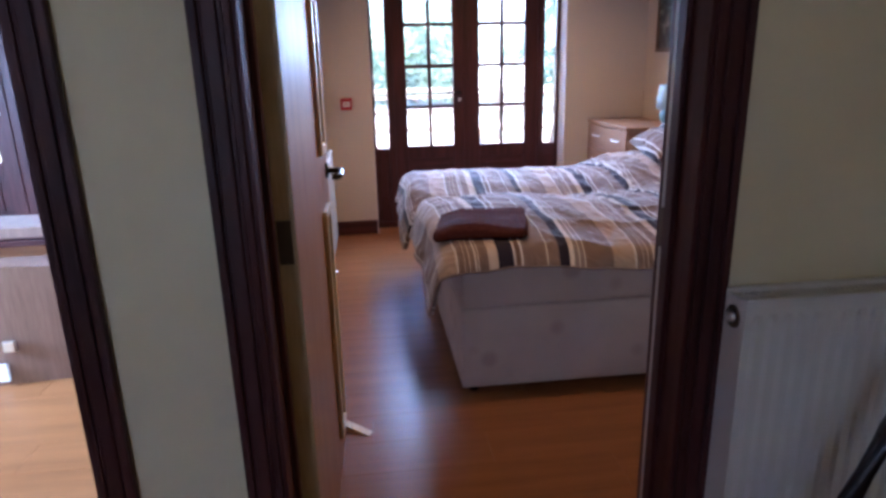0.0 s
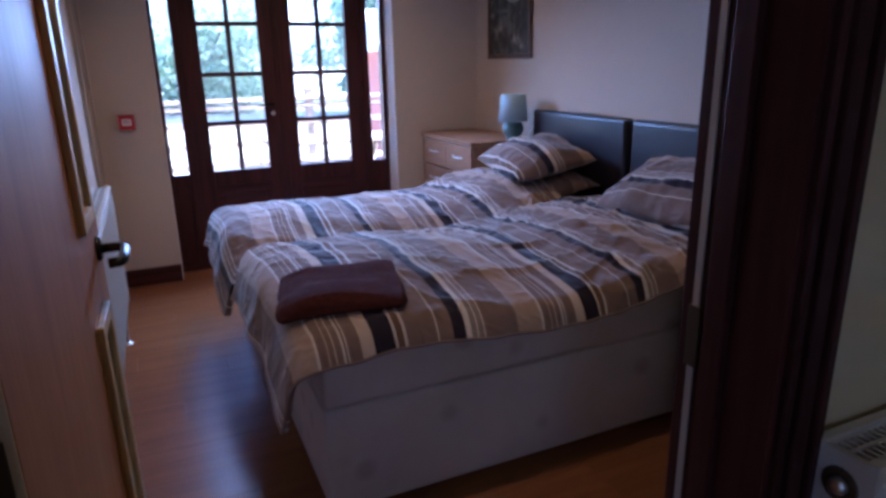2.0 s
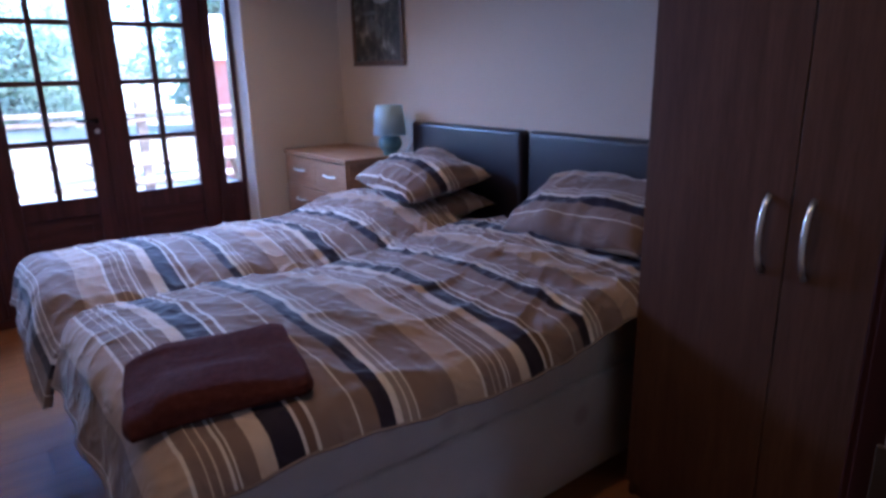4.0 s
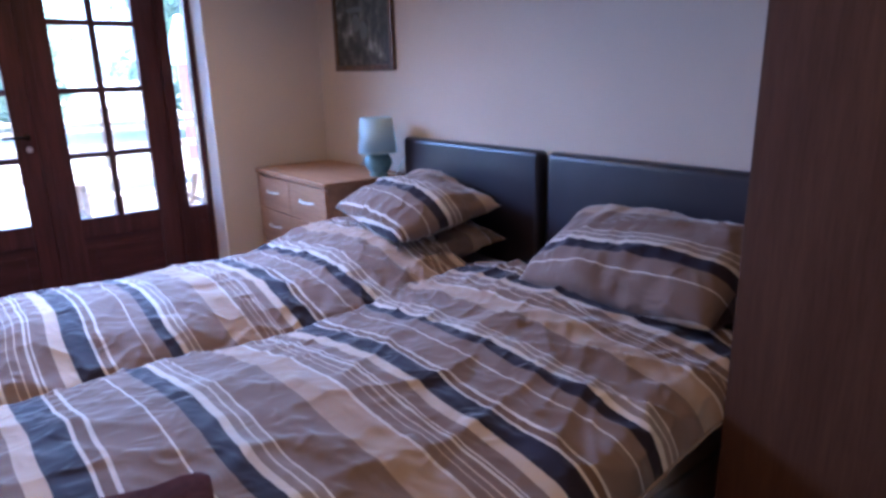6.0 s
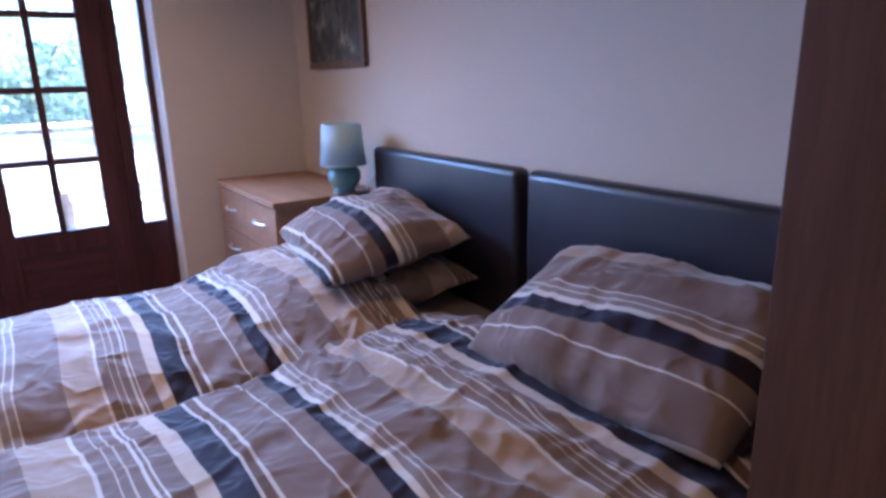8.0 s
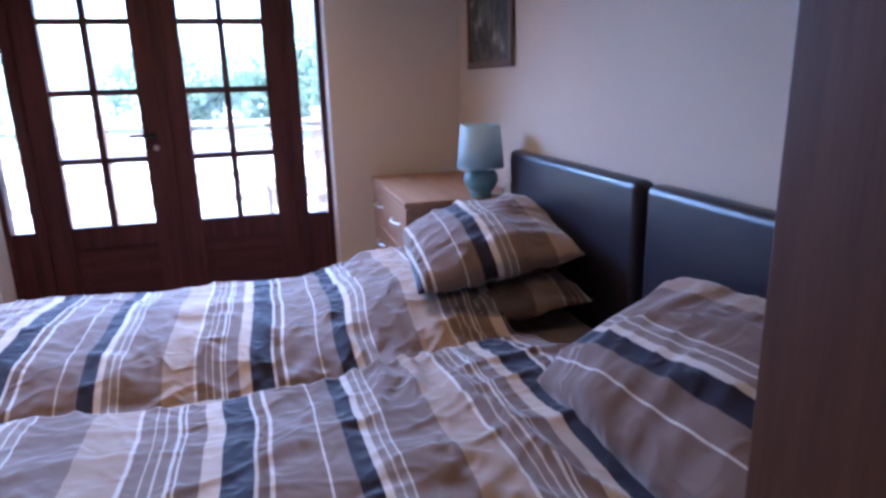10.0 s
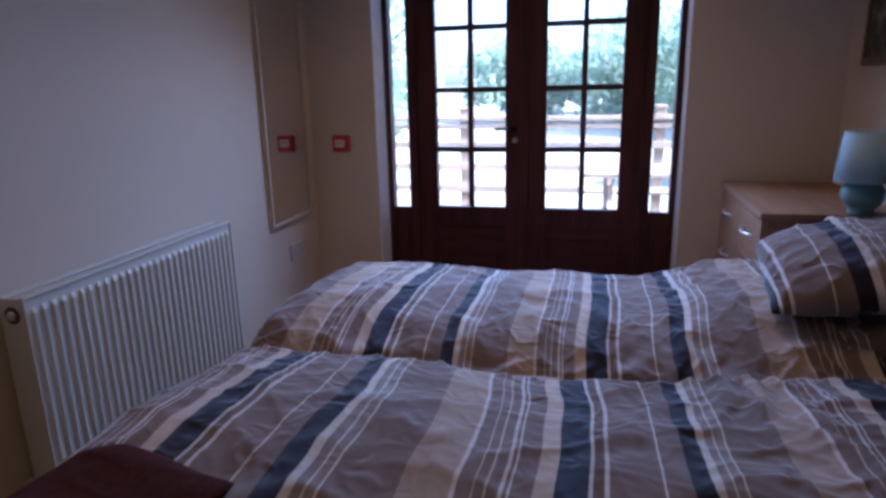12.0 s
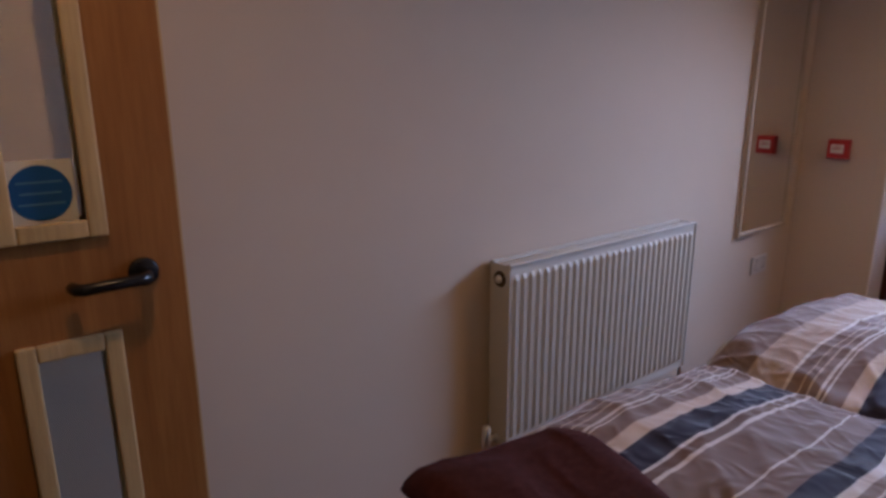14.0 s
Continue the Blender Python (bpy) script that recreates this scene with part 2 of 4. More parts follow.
def linen(name, stripes):
    m, nt, b = material(name, TAUPE, 0.85)
    b.inputs["Specular IOR Level"].default_value = 0.2
    uv = nt.nodes.new("ShaderNodeTexCoord")
    sep = nt.nodes.new("ShaderNodeSeparateXYZ")
    nt.links.new(uv.outputs["UV"], sep.inputs[0])
    fr = nt.nodes.new("ShaderNodeMath")
    fr.operation = "FRACT"
    nt.links.new(sep.outputs[0], fr.inputs[0])
    # a colour ramp holds 32 stops, so the print is laid in two halves
    half = [s for s in stripes if s[0] < 0.5], [s for s in stripes if s[0] >= 0.5]
    cols = []
    for k, part_stripes in enumerate(half):
        mr = nt.nodes.new("ShaderNodeMapRange")
        mr.inputs["From Min"].default_value, mr.inputs["From Max"].default_value = 0.5 * k, 0.5 * k + 0.5
        nt.links.new(fr.outputs[0], mr.inputs["Value"])
        cols.append(ramp(nt, mr.outputs[0], [((p - 0.5 * k) * 2, c) for p, c in part_stripes], "CONSTANT"))
    pick = nt.nodes.new("ShaderNodeMath")
    pick.operation = "GREATER_THAN"
    pick.inputs[1].default_value = 0.5
    nt.links.new(fr.outputs[0], pick.inputs[0])
    col = mix(nt, cols[0], cols[1], pick.outputs[0])
    v = mapped(nt, (1, 1, 1))
    col = mix(nt, col, ramp(nt, noise_tex(nt, v, 5, 4), [(0.3, (0.86, 0.86, 0.86)), (0.7, (1, 1, 1))]), 1.0, "MULTIPLY")
    nt.links.new(col, b.inputs["Base Color"])
    crumple = nt.nodes.new("ShaderNodeTexNoise")
    crumple.noise_type = "RIDGED_MULTIFRACTAL"
    crumple.inputs["Scale"].default_value, crumple.inputs["Detail"].default_value = 5.0, 3.0
    crumple.inputs["Distortion"].default_value = 0.6
    nt.links.new(v, crumple.inputs["Vector"])
    b.inputs["Sheen Weight"].default_value, b.inputs["Sheen Roughness"].default_value = 0.30, 0.35
    creases = nt.nodes.new("ShaderNodeTexNoise")
    creases.noise_type = "RIDGED_MULTIFRACTAL"
    creases.inputs["Scale"].default_value, creases.inputs["Detail"].default_value, creases.inputs["Distortion"].default_value = 13.0, 2.0, 1.2
    nt.links.new(v, creases.inputs["Vector"])
    both = nt.nodes.new("ShaderNodeMath")
    both.operation, both.inputs[1].default_value = "MULTIPLY_ADD", 0.32
    nt.links.new(creases.outputs["Fac"], both.inputs[0])
    nt.links.new(crumple.outputs["Fac"], both.inputs[2])
    bump(nt, b, both.outputs[0], 1.0, 0.03)
    return m


LINEN = linen("striped_linen", STRIPES)
HEM = plaster("brown_hem_stitching", (0.16, 0.115, 0.10), (0.22, 0.165, 0.145))


# ---- mesh helpers ----
def mesh_object(name, bm, mat, smooth=False):
    me = bpy.data.meshes.new(name)
    bmesh.ops.recalc_face_normals(bm, faces=bm.faces)
    bm.to_mesh(me)
    bm.free()
    if smooth:
        me.polygons.foreach_set("use_smooth", [True] * len(me.polygons))
    for m in (mat if isinstance(mat, list) else [mat]):
        me.materials.append(m)
    return new(name, me)


def part(name, bm, mat, parent=None, label="", smooth=False):
    ob = mesh_object(name, bm, mat, smooth)
    if parent:
        ob.parent = parent
    return tagged(ob, label)


def empty(name, label, category, at=(0, 0, 0), group="", kind=""):
    ob = new(name)
    ob.location = at
    ob.empty_display_size = 0.1
    return tagged(ob, label, category, group, kind)


def box(bm, x0, x1, y0, y1, z0, z1, bevel=0.0, seg=2):
    m = Matrix.Translation(((x0 + x1) / 2, (y0 + y1) / 2, (z0 + z1) / 2)) @ Matrix.Diagonal((abs(x1 - x0), abs(y1 - y0), abs(z1 - z0), 1))
    r = bmesh.ops.create_cube(bm, size=1, matrix=m)
    if bevel > 0:
        es = list({e for v in r["verts"] for e in v.link_edges})
        bmesh.ops.bevel(bm, geom=es, offset=bevel, segments=seg, affect="EDGES", profile=0.6)
    return bm


def boxes(*dims, bevel=0.0):
    bm = bmesh.new()
    for d in dims:
        box(bm, *d, bevel=bevel)
    return bm


def lathe(bm, profile, centre, steps=32, axis="Z"):
    rings = []
    for r, h in profile:
        ring = []
        for k in range(steps):
            a = 2 * math.pi * k / steps
            p = (r * math.cos(a), r * math.sin(a), h)
            if axis == "X":
                p = (h, p[0], p[1])
            elif axis == "Y":
                p = (p[0], h, p[1])
            ring.append(bm.verts.new(Vector(centre) + Vector(p)))
        rings.append(ring)
    for a, c in zip(rings, rings[1:]):
        for k in range(steps):
            bm.faces.new((a[k], a[(k + 1) % steps], c[(k + 1) % steps], c[k]))
    for ring in (rings[0], rings[-1]):
        if (ring[0].co - ring[steps // 2].co).length > 1e-4:
            bm.faces.new(ring)
    return bm


def tube(bm, pts, radius, steps=10, squash=1.0):
    pts = [Vector(p) for p in pts]
    rings = []
    for k, p in enumerate(pts):
        d = (pts[min(k + 1, len(pts) - 1)] - pts[max(k - 1, 0)]).normalized()
        up = Vector((0, 0, 1)) if abs(d.z) < 0.9 else Vector((0, 1, 0))
        a = d.cross(up).normalized()
        c = d.cross(a).normalized()
        rings.append([bm.verts.new(p + radius * (math.cos(t) * a + squash * math.sin(t) * c)) for t in (2 * math.pi * j / steps for j in range(steps))])
    for a, c in zip(rings, rings[1:]):
        for k in range(steps):
            bm.faces.new((a[k], a[(k + 1) % steps], c[(k + 1) % steps], c[k]))
    bm.faces.new(rings[0])
    bm.faces.new(rings[-1])
    return bm


def arc(p0, p1, out, n=10):
    """Points of a bow from p0 to p1 that bulges by the vector out."""
    p0, p1, out = Vector(p0), Vector(p1), Vector(out)
    return [p0.lerp(p1, k / n) + out * math.sin(math.pi * k / n) ** 0.6 for k in range(n + 1)]


def structure(name, bm, mat, label, category):
    return tagged(mesh_object(name, bm, mat), label, category, kind="structure")


# ---- the shell ----
XL, XR, YF, YN, YH, TOP = -0.01, 2.645, 5.66, 1.80, 1.64, 2.42
OX0, OX1, OTOP = 0.368, 1.970, 2.12
FX0, FX1 = 0.350, 1.985
DX0, DX1, DTOP = 0.105, 0.99, 2.03
EX0, EX1 = -1.12, -0.29
T = 0.30

structure("wall_far", boxes((XL - 0.14, OX0, YF, YF + 0.165, 0, TOP), (OX1, XR + T, YF, YF + 0.165, 0, TOP), (OX0, OX1, YF, YF + 0.165, OTOP, TOP),
      (XL - 0.14, FX0, YF + 0.165, YF + T, 0, TOP), (FX1, XR + T, YF + 0.165, YF + T, 0, TOP), (FX0, FX1, YF + 0.165, YF + T, OTOP, TOP)), WALL, "cream painted plaster wall around the french doors", "wall")
structure("wall_headboard", boxes((XR, XR + T, -1.3, YF, 0, TOP)), WALL, "cream painted plaster wall behind the headboards", "wall")
structure("wall_party", boxes((XL - 0.12, XL, YN, YF, 0, TOP)), WALL, "cream painted plaster wall with radiator and mirror", "wall")
structure("wall_door", boxes((-4.0, EX0 - 0.022, YH, YN, 0, TOP), (EX1 + 0.022, DX0 - 0.022, YH, YN, 0, TOP), (DX1 + 0.022, XR, YH, YN, 0, TOP), (DX0 - 0.022, DX1 + 0.022, YH, YN, DTOP, TOP), (EX0 - 0.022, EX1 + 0.022, YH, YN, DTOP, TOP)), HALL_WALL, "cream painted wall between hall and bedrooms", "wall")
structure("wall_hall_back", boxes((-4.0, -0.95, -1.42, -1.3, 0, TOP), (-0.45, XR, -1.42, -1.3, 0, TOP), (-0.95, -0.45, -1.42, -1.3, 0, 1.0), (-0.95, -0.45, -1.42, -1.3, 1.95, TOP)), HALL_WALL, "cream painted hall wall", "wall")
structure("wall_hall_end", boxes((-4.12, -4.0, -1.42, 2.2, 0, TOP), (-4.12, -4.0, 3.3, 6.0, 0, TOP), (-4.12, -4.0, 2.2, 3.3, 0, 0.95), (-4.12, -4.0, 2.2, 3.3, 1.95, TOP)), HALL_WALL, "cream painted end wall", "wall")
structure("wall_far_second_room", boxes((-4.0, -3.29, YF, YF + T, 0, TOP), (-1.65, XL - 0.14, YF, YF + T, 0, TOP), (-3.29, -1.65, YF, YF + T, OTOP, TOP)), WALL, "cream painted wall of the adjoining room", "wall")
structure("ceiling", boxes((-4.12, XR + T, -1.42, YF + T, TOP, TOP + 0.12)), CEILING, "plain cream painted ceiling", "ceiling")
base = structure("floor", boxes((-4.12, XR + T, -1.42, YF + T, -0.15, -0.012)), DARK_H, "brown oak-effect laminate plank floor", "floor")
structure("reveal", boxes((OX0, OX0 + 0.006, YF - 0.002, YF + 0.168, 0, OTOP), (OX1 - 0.006, OX1, YF - 0.002, YF + 0.168, 0, OTOP)), REVEAL, "white painted window reveals", "reveal")


def skirting(name, x0, x1, y0, y1):
    bm = boxes((x0, x1, y0, y1, 0, 0.115), bevel=0.004)
    structure(name, bm, DARK_H, "dark stained timber skirting board", "skirting board")


skirting("baseboard_far", XL, OX0, YF - 0.018, YF)
skirting("baseboard_far_b", OX1, XR, YF - 0.018, YF)
skirting("baseboard_left", XL, XL + 0.018, YN, YF - 0.018)
skirting("baseboard_right", XR - 0.018, XR, YN, YF - 0.018)
skirting("baseboard_hall", 1.09, XR, YH - 0.018, YH)
skirting("baseboard_hall_b", -0.205, 0.02, YH - 0.018, YH)


def door_frame(name, x0, x1):
    """Lining, stops and moulded architraves of an opening in the hall wall."""
    fr = empty(name, "dark mahogany-stained moulded timber door frame", "door frame", kind="structure")
    part("lining", boxes((x0, x0 + 0.022, YH - 0.004, YN + 0.004, 0, DTOP), bevel=0.002), DARK, fr)
    part("lining", boxes((x1 - 0.022, x1, YH - 0.004, YN + 0.004, 0, DTOP), bevel=0.002), DARK, fr)
    part("head", boxes((x0 + 0.022, x1 - 0.022, YH - 0.004, YN + 0.004, DTOP - 0.022, DTOP)), DARK_H, fr)
    part("stop", boxes((x0 + 0.022, x0 + 0.034, YN - 0.085, YN - 0.05, 0, DTOP - 0.022), bevel=0.002), DARK, fr)
    part("stop", boxes((x1 - 0.034, x1 - 0.022, YN - 0.085, YN - 0.05, 0, DTOP - 0.022), bevel=0.002), DARK, fr)
    for side, yy in ((-1, YH), (1, YN)):
        for e, s in ((x0 + 0.012, -1), (x1 - 0.012, 1)):
            bm = bmesh.new()
            # ogee-like steps: thin inner bead, flute, thick outer band
            for a, c, d in ((0.0, 0.014, 0.014), (0.014, 0.024, 0.009), (0.024, 0.050, 0.017), (0.050, 0.057, 0.012), (0.057, 0.074, 0.022)):
                xa, xb = sorted((e + s * a, e + s * c))
                ya, yb = sorted((yy, yy + side * d))
                box(bm, xa, xb, ya, yb, 0, DTOP + 0.07, 0.003, 2)
            part("architrave", bm, DARK, fr)
        ya, yb = sorted((yy, yy + side * 0.018))
        part("architrave", boxes((x0 + 0.012, x1 - 0.012, ya, yb, DTOP - 0.012, DTOP + 0.07), bevel=0.003), DARK_H, fr)
    return fr


frame_a = door_frame("door_frame_1", DX0 - 0.022, DX1 + 0.022)
part("seal_strip", boxes((DX1 - 0.003, DX1 + 0.001, YN - 0.030, YN - 0.019, 0.02, DTOP - 0.03)), SEAL, frame_a, "cream smoke seal strip")
part("strike_plate", boxes((DX1 - 0.005, DX1 + 0.001, YN - 0.036, YN - 0.013, 0.955, 1.05), bevel=0.002), BRASS, frame_a, "steel strike plate")
door_frame("door_frame_2", EX0 - 0.022, EX1 + 0.022)


# ---- the french doors ----
def french_doors(name, x0, x1, leaf_rows=4):
    y0, y1 = YF + 0.17, YF + 0.25
    fd = empty(name, "dark mahogany-stained glazed french doors with side lights", "french doors", kind="structure")
    part("frame_post", boxes((x0, x0 + 0.050, y0, y1, 0, OTOP), bevel=0.003), DARK, fd)
    part("frame_post", boxes((x1 - 0.050, x1, y0, y1, 0, OTOP), bevel=0.003), DARK, fd)
    part("head", boxes((x0 + 0.050, x1 - 0.050, y0, y1, OTOP - 0.06, OTOP), bevel=0.003), DARK_H, fd)
    part("threshold", boxes((x0 + 0.050, x1 - 0.050, y0, y1, 0, 0.05), bevel=0.003), DARK_H, fd)
    ya, yb = y0 + 0.012, y1 - 0.014
    gy = (ya + yb) / 2
    gz0, gz1 = 0.695, 2.003
    # side lights: mullion, solid panel below, single pane above
    for s, a in ((1, x0 + 0.050), (-1, x1 - 0.050)):
        m0, m1 = sorted((a + s * 0.102, a + s * 0.158))
        part("mullion", boxes((m0, m1, y0, y1, 0.05, OTOP - 0.06), bevel=0.004), DARK, fd)
        p0, p1 = sorted((a, a + s * 0.102))
        part("side_panel", boxes((p0, p1, ya, yb, 0.05, gz0 - 0.01), (p0 + 0.022, p1 - 0.022, ya - 0.008, ya, 0.16, gz0 - 0.10), bevel=0.003), DARK, fd)
        pane = part("pane", boxes((p0, p1, gy - 0.003, gy + 0.003, gz0 - 0.01, OTOP - 0.06)), GLASS, fd)
        pane.visible_shadow = False
    c = (x0 + x1) / 2
    for s in (-1, 1):
        a, e = sorted((c + s * 0.004, c + s * (c - x0 - 0.050 - 0.158)))
        leaf = part("leaf", boxes((a, a + 0.108, ya, yb, 0.055, 2.10), (e - 0.108, e, ya, yb, 0.055, 2.10), (a + 0.108, e - 0.108, ya, yb, gz1, 2.10), (a + 0.108, e - 0.108, ya, yb, gz0 - 0.105, gz0),
                                  (a + 0.108, e - 0.108, ya, yb, 0.055, 0.25), bevel=0.004), DARK, fd)
        g0, g1 = a + 0.108, e - 0.108
        part("bottom_panel", boxes((g0 - 0.006, g1 + 0.006, ya + 0.016, yb - 0.012, 0.25, gz0 - 0.105), (g0 + 0.05, g1 - 0.05, ya + 0.006, ya + 0.016, 0.30, gz0 - 0.155), bevel=0.004), DARK_H, leaf)
        mid = (g0 + g1) / 2
        part("glazing_bar", boxes((mid - 0.015, mid + 0.015, ya + 0.006, yb - 0.006, gz0, gz1), bevel=0.003), DARK, leaf)
        rows = [gz0 + (gz1 - gz0) * k / leaf_rows for k in range(leaf_rows + 1)]
        for z in rows[1:-1]:
            for q0, q1 in ((g0, mid - 0.015), (mid + 0.015, g1)):
                part("glazing_bar", boxes((q0, q1, ya + 0.006, yb - 0.006, z - 0.015, z + 0.015), bevel=0.003), DARK_H, leaf)
        for z0, z1 in zip(rows, rows[1:]):
            for q0, q1 in ((g0, mid - 0.015), (mid + 0.015, g1)):
                pane = part("pane", boxes((q0, q1, gy - 0.003, gy + 0.003, z0 + 0.015 * (z0 != gz0), z1 - 0.015 * (z1 != gz1))), GLASS, leaf)
                pane.visible_shadow = False
    part("meeting_bead", boxes((c - 0.022, c + 0.022, ya - 0.014, ya, 0.06, 2.09), bevel=0.004), DARK, fd)
    bm = lathe(bmesh.new(), [(0.0, -0.03), (0.015, -0.028), (0.015, 0.0)], (c - 0.06, ya - 0.004, 1.135), 16, "Y")
    tube(bm, [(c - 0.06, ya - 0.034, 1.135), (c - 0.075, ya - 0.042, 1.136), (c - 0.12, ya - 0.043, 1.138), (c - 0.165, ya - 0.040, 1.136)], 0.008, 10)
    part("door_handle", bm, BLACK, fd, "dark lever handle", True)
    bm = lathe(bmesh.new(), [(0.0, -0.016), (0.012, -0.015), (0.015, 0.0)], (c - 0.058, ya - 0.002, 1.075), 18, "Y")
    part("lock_cylinder", bm, CHROME, fd, "bright lock cylinder", True)
    return fd


french_doors("door_1", FX0, FX1)
french_doors("door_3", -3.29, -1.65)


# invented side window out of view, the outlet for the adjoining room's fill
w2 = empty("added_window_2", "plain unseen side window in a dark stained frame, added to light the adjoining room", "window", kind="structure")
for d in ((-4.10, -4.04, 2.20, 2.26, 0.95, 1.95), (-4.10, -4.04, 3.24, 3.30, 0.95, 1.95), (-4.10, -4.04, 2.26, 3.24, 0.95, 1.01), (-4.10, -4.04, 2.26, 3.24, 1.89, 1.95)):
    part("frame_rail", boxes(d, bevel=0.003), DARK, w2)
side_pane = part("pane", boxes((-4.073, -4.067, 2.26, 3.24, 1.01, 1.89)), GLASS, w2)
side_pane.visible_shadow = False
# unseen opening, added so the hall's fill has somewhere to come from
hw = empty("added_window_1", "plain unseen hall window in a dark stained frame, added to light the hall", "window", kind="structure")
for d in ((-0.95, -0.90, -1.40, -1.34, 1.00, 1.95), (-0.50, -0.45, -1.40, -1.34, 1.00, 1.95), (-0.90, -0.50, -1.40, -1.34, 1.00, 1.05), (-0.90, -0.50, -1.40, -1.34, 1.90, 1.95)):
    part("frame_rail", boxes(d, bevel=0.003), DARK, hw)
hall_pane = part("pane", boxes((-0.90, -0.50, -1.373, -1.367, 1.05, 1.90)), GLASS, hw)
hall_pane.visible_shadow = False


# ---- the open bedroom door ----
def bedroom_door():
    L, W, H = 0.045, 0.865, 2.0
    d = empty("door_2", "oak-veneered fire door with two vision panels, standing open", "door", (DX0 + 0.002, YN + 0.004, 0.006), kind="structure")
    y0, y1 = 0.597, 0.735  # vision panels, along the leaf
    lo, up = (0.13, 0.92), (1.118, 1.86)
    part("leaf", boxes((0, L, 0, y0, 0, H), (0, L, y1, W, 0, H), (0, L, y0, y1, 0, lo[0]), (0, L, y0, y1, lo[1], up[0]), (0, L, y0, y1, up[1], H)), DOOR_OAK, d)
    part("lipping", boxes((0.001, L - 0.001, -0.004, 0.0, 0.003, H), (0.001, L - 0.001, W, W + 0.004, 0.003, H)), BEAD, d, "pale hardwood lipping")
    for z0, z1 in (lo, up):
        for xa, xb in ((L, L + 0.014), (-0.014, 0)):
            part("bead", boxes((xa, xb, y0 - 0.012, y0 + 0.018, z0 - 0.012, z1 + 0.012), bevel=0.004), BEAD, d, "pale timber glazing bead")
            part("bead", boxes((xa, xb, y1 - 0.018, y1 + 0.012, z0 - 0.012, z1 + 0.012), bevel=0.004), BEAD, d)
            part("bead", boxes((xa, xb, y0 + 0.018, y1 - 0.018, z0 - 0.012, z0 + 0.018), bevel=0.004), BEAD, d)
            part("bead", boxes((xa, xb, y0 + 0.018, y1 - 0.018, z1 - 0.018, z1 + 0.012), bevel=0.004), BEAD, d)
        pane = part("pane", boxes((L / 2 - 0.003, L / 2 + 0.003, y0, y1, z0, z1)), DOOR_GLASS, d, "clear fire glass")
        pane.visible_shadow = False
    for s, x in ((1, L), (-1, 0)):
        hy, hz = 0.795, 1.03
        bm = lathe(bmesh.new(), [(0.0, 0.009), (0.022, 0.009), (0.026, 0.006), (0.026, 0.0)] if s > 0 else [(0.0, -0.009), (0.022, -0.009), (0.026, -0.006), (0.026, 0.0)], (x, hy, hz), 28, "X")
        tube(bm, [(x, hy, hz), (x + s * 0.035, hy, hz), (x + s * 0.048, hy - 0.004, hz), (x + s * 0.054, hy - 0.018, hz), (x + s * 0.055, hy - 0.06, hz - 0.001), (x + s * 0.054, hy - 0.100, hz - 0.003), (x + s * 0.047, hy - 0.112, hz - 0.003), (x + s * 0.030, hy - 0.116, hz - 0.003)], 0.0105, 12)
        part("door_handle", bm, BLACK, d, "glossy black lever handle", True)
    for z in (0.22, 1.0, 1.78):
        hinge = part("hinge", boxes((0.004, 0.036, -0.0075, -0.004, z - 0.05, z + 0.05), bevel=0.001), BRASS, d, "dull brown butt hinge")
        bm = tube(bmesh.new(), [(-0.004, -0.008, z - 0.052), (-0.004, -0.008, z + 0.052)], 0.006, 10)
        part("pin", bm, BRASS, hinge)
    part("latch_plate", boxes((0.012, 0.033, W + 0.004, W + 0.006, 0.95, 1.11), bevel=0.0006), STEEL, d)
    # notice stuck on the glass: white square, blue disc, three lines of unreadable white print
    notice = part("notice", boxes((L / 2 + 0.0035, L / 2 + 0.005, 0.609, 0.709, 1.130, 1.237)), WHITE, d, "white square notice with a blue disc")
    bm = lathe(bmesh.new(), [(0.0, 0.0006), (0.046, 0.0006), (0.046, 0.0)], (L / 2 + 0.0052, 0.659, 1.183), 40, "X")
    part("disc", bm, BLUE, notice, "blue mandatory-sign disc")
    for z, w in ((1.201, 0.033), (1.183, 0.030), (1.165, 0.034)):
        part("print_line", boxes((L / 2 + 0.0059, L / 2 + 0.0066, 0.659 - w, 0.659 + w, z - 0.0016, z + 0.0016)), PRINT, notice)
    d.rotation_euler = (0, 0, radians(-1.5))
    return d


bedroom_door()


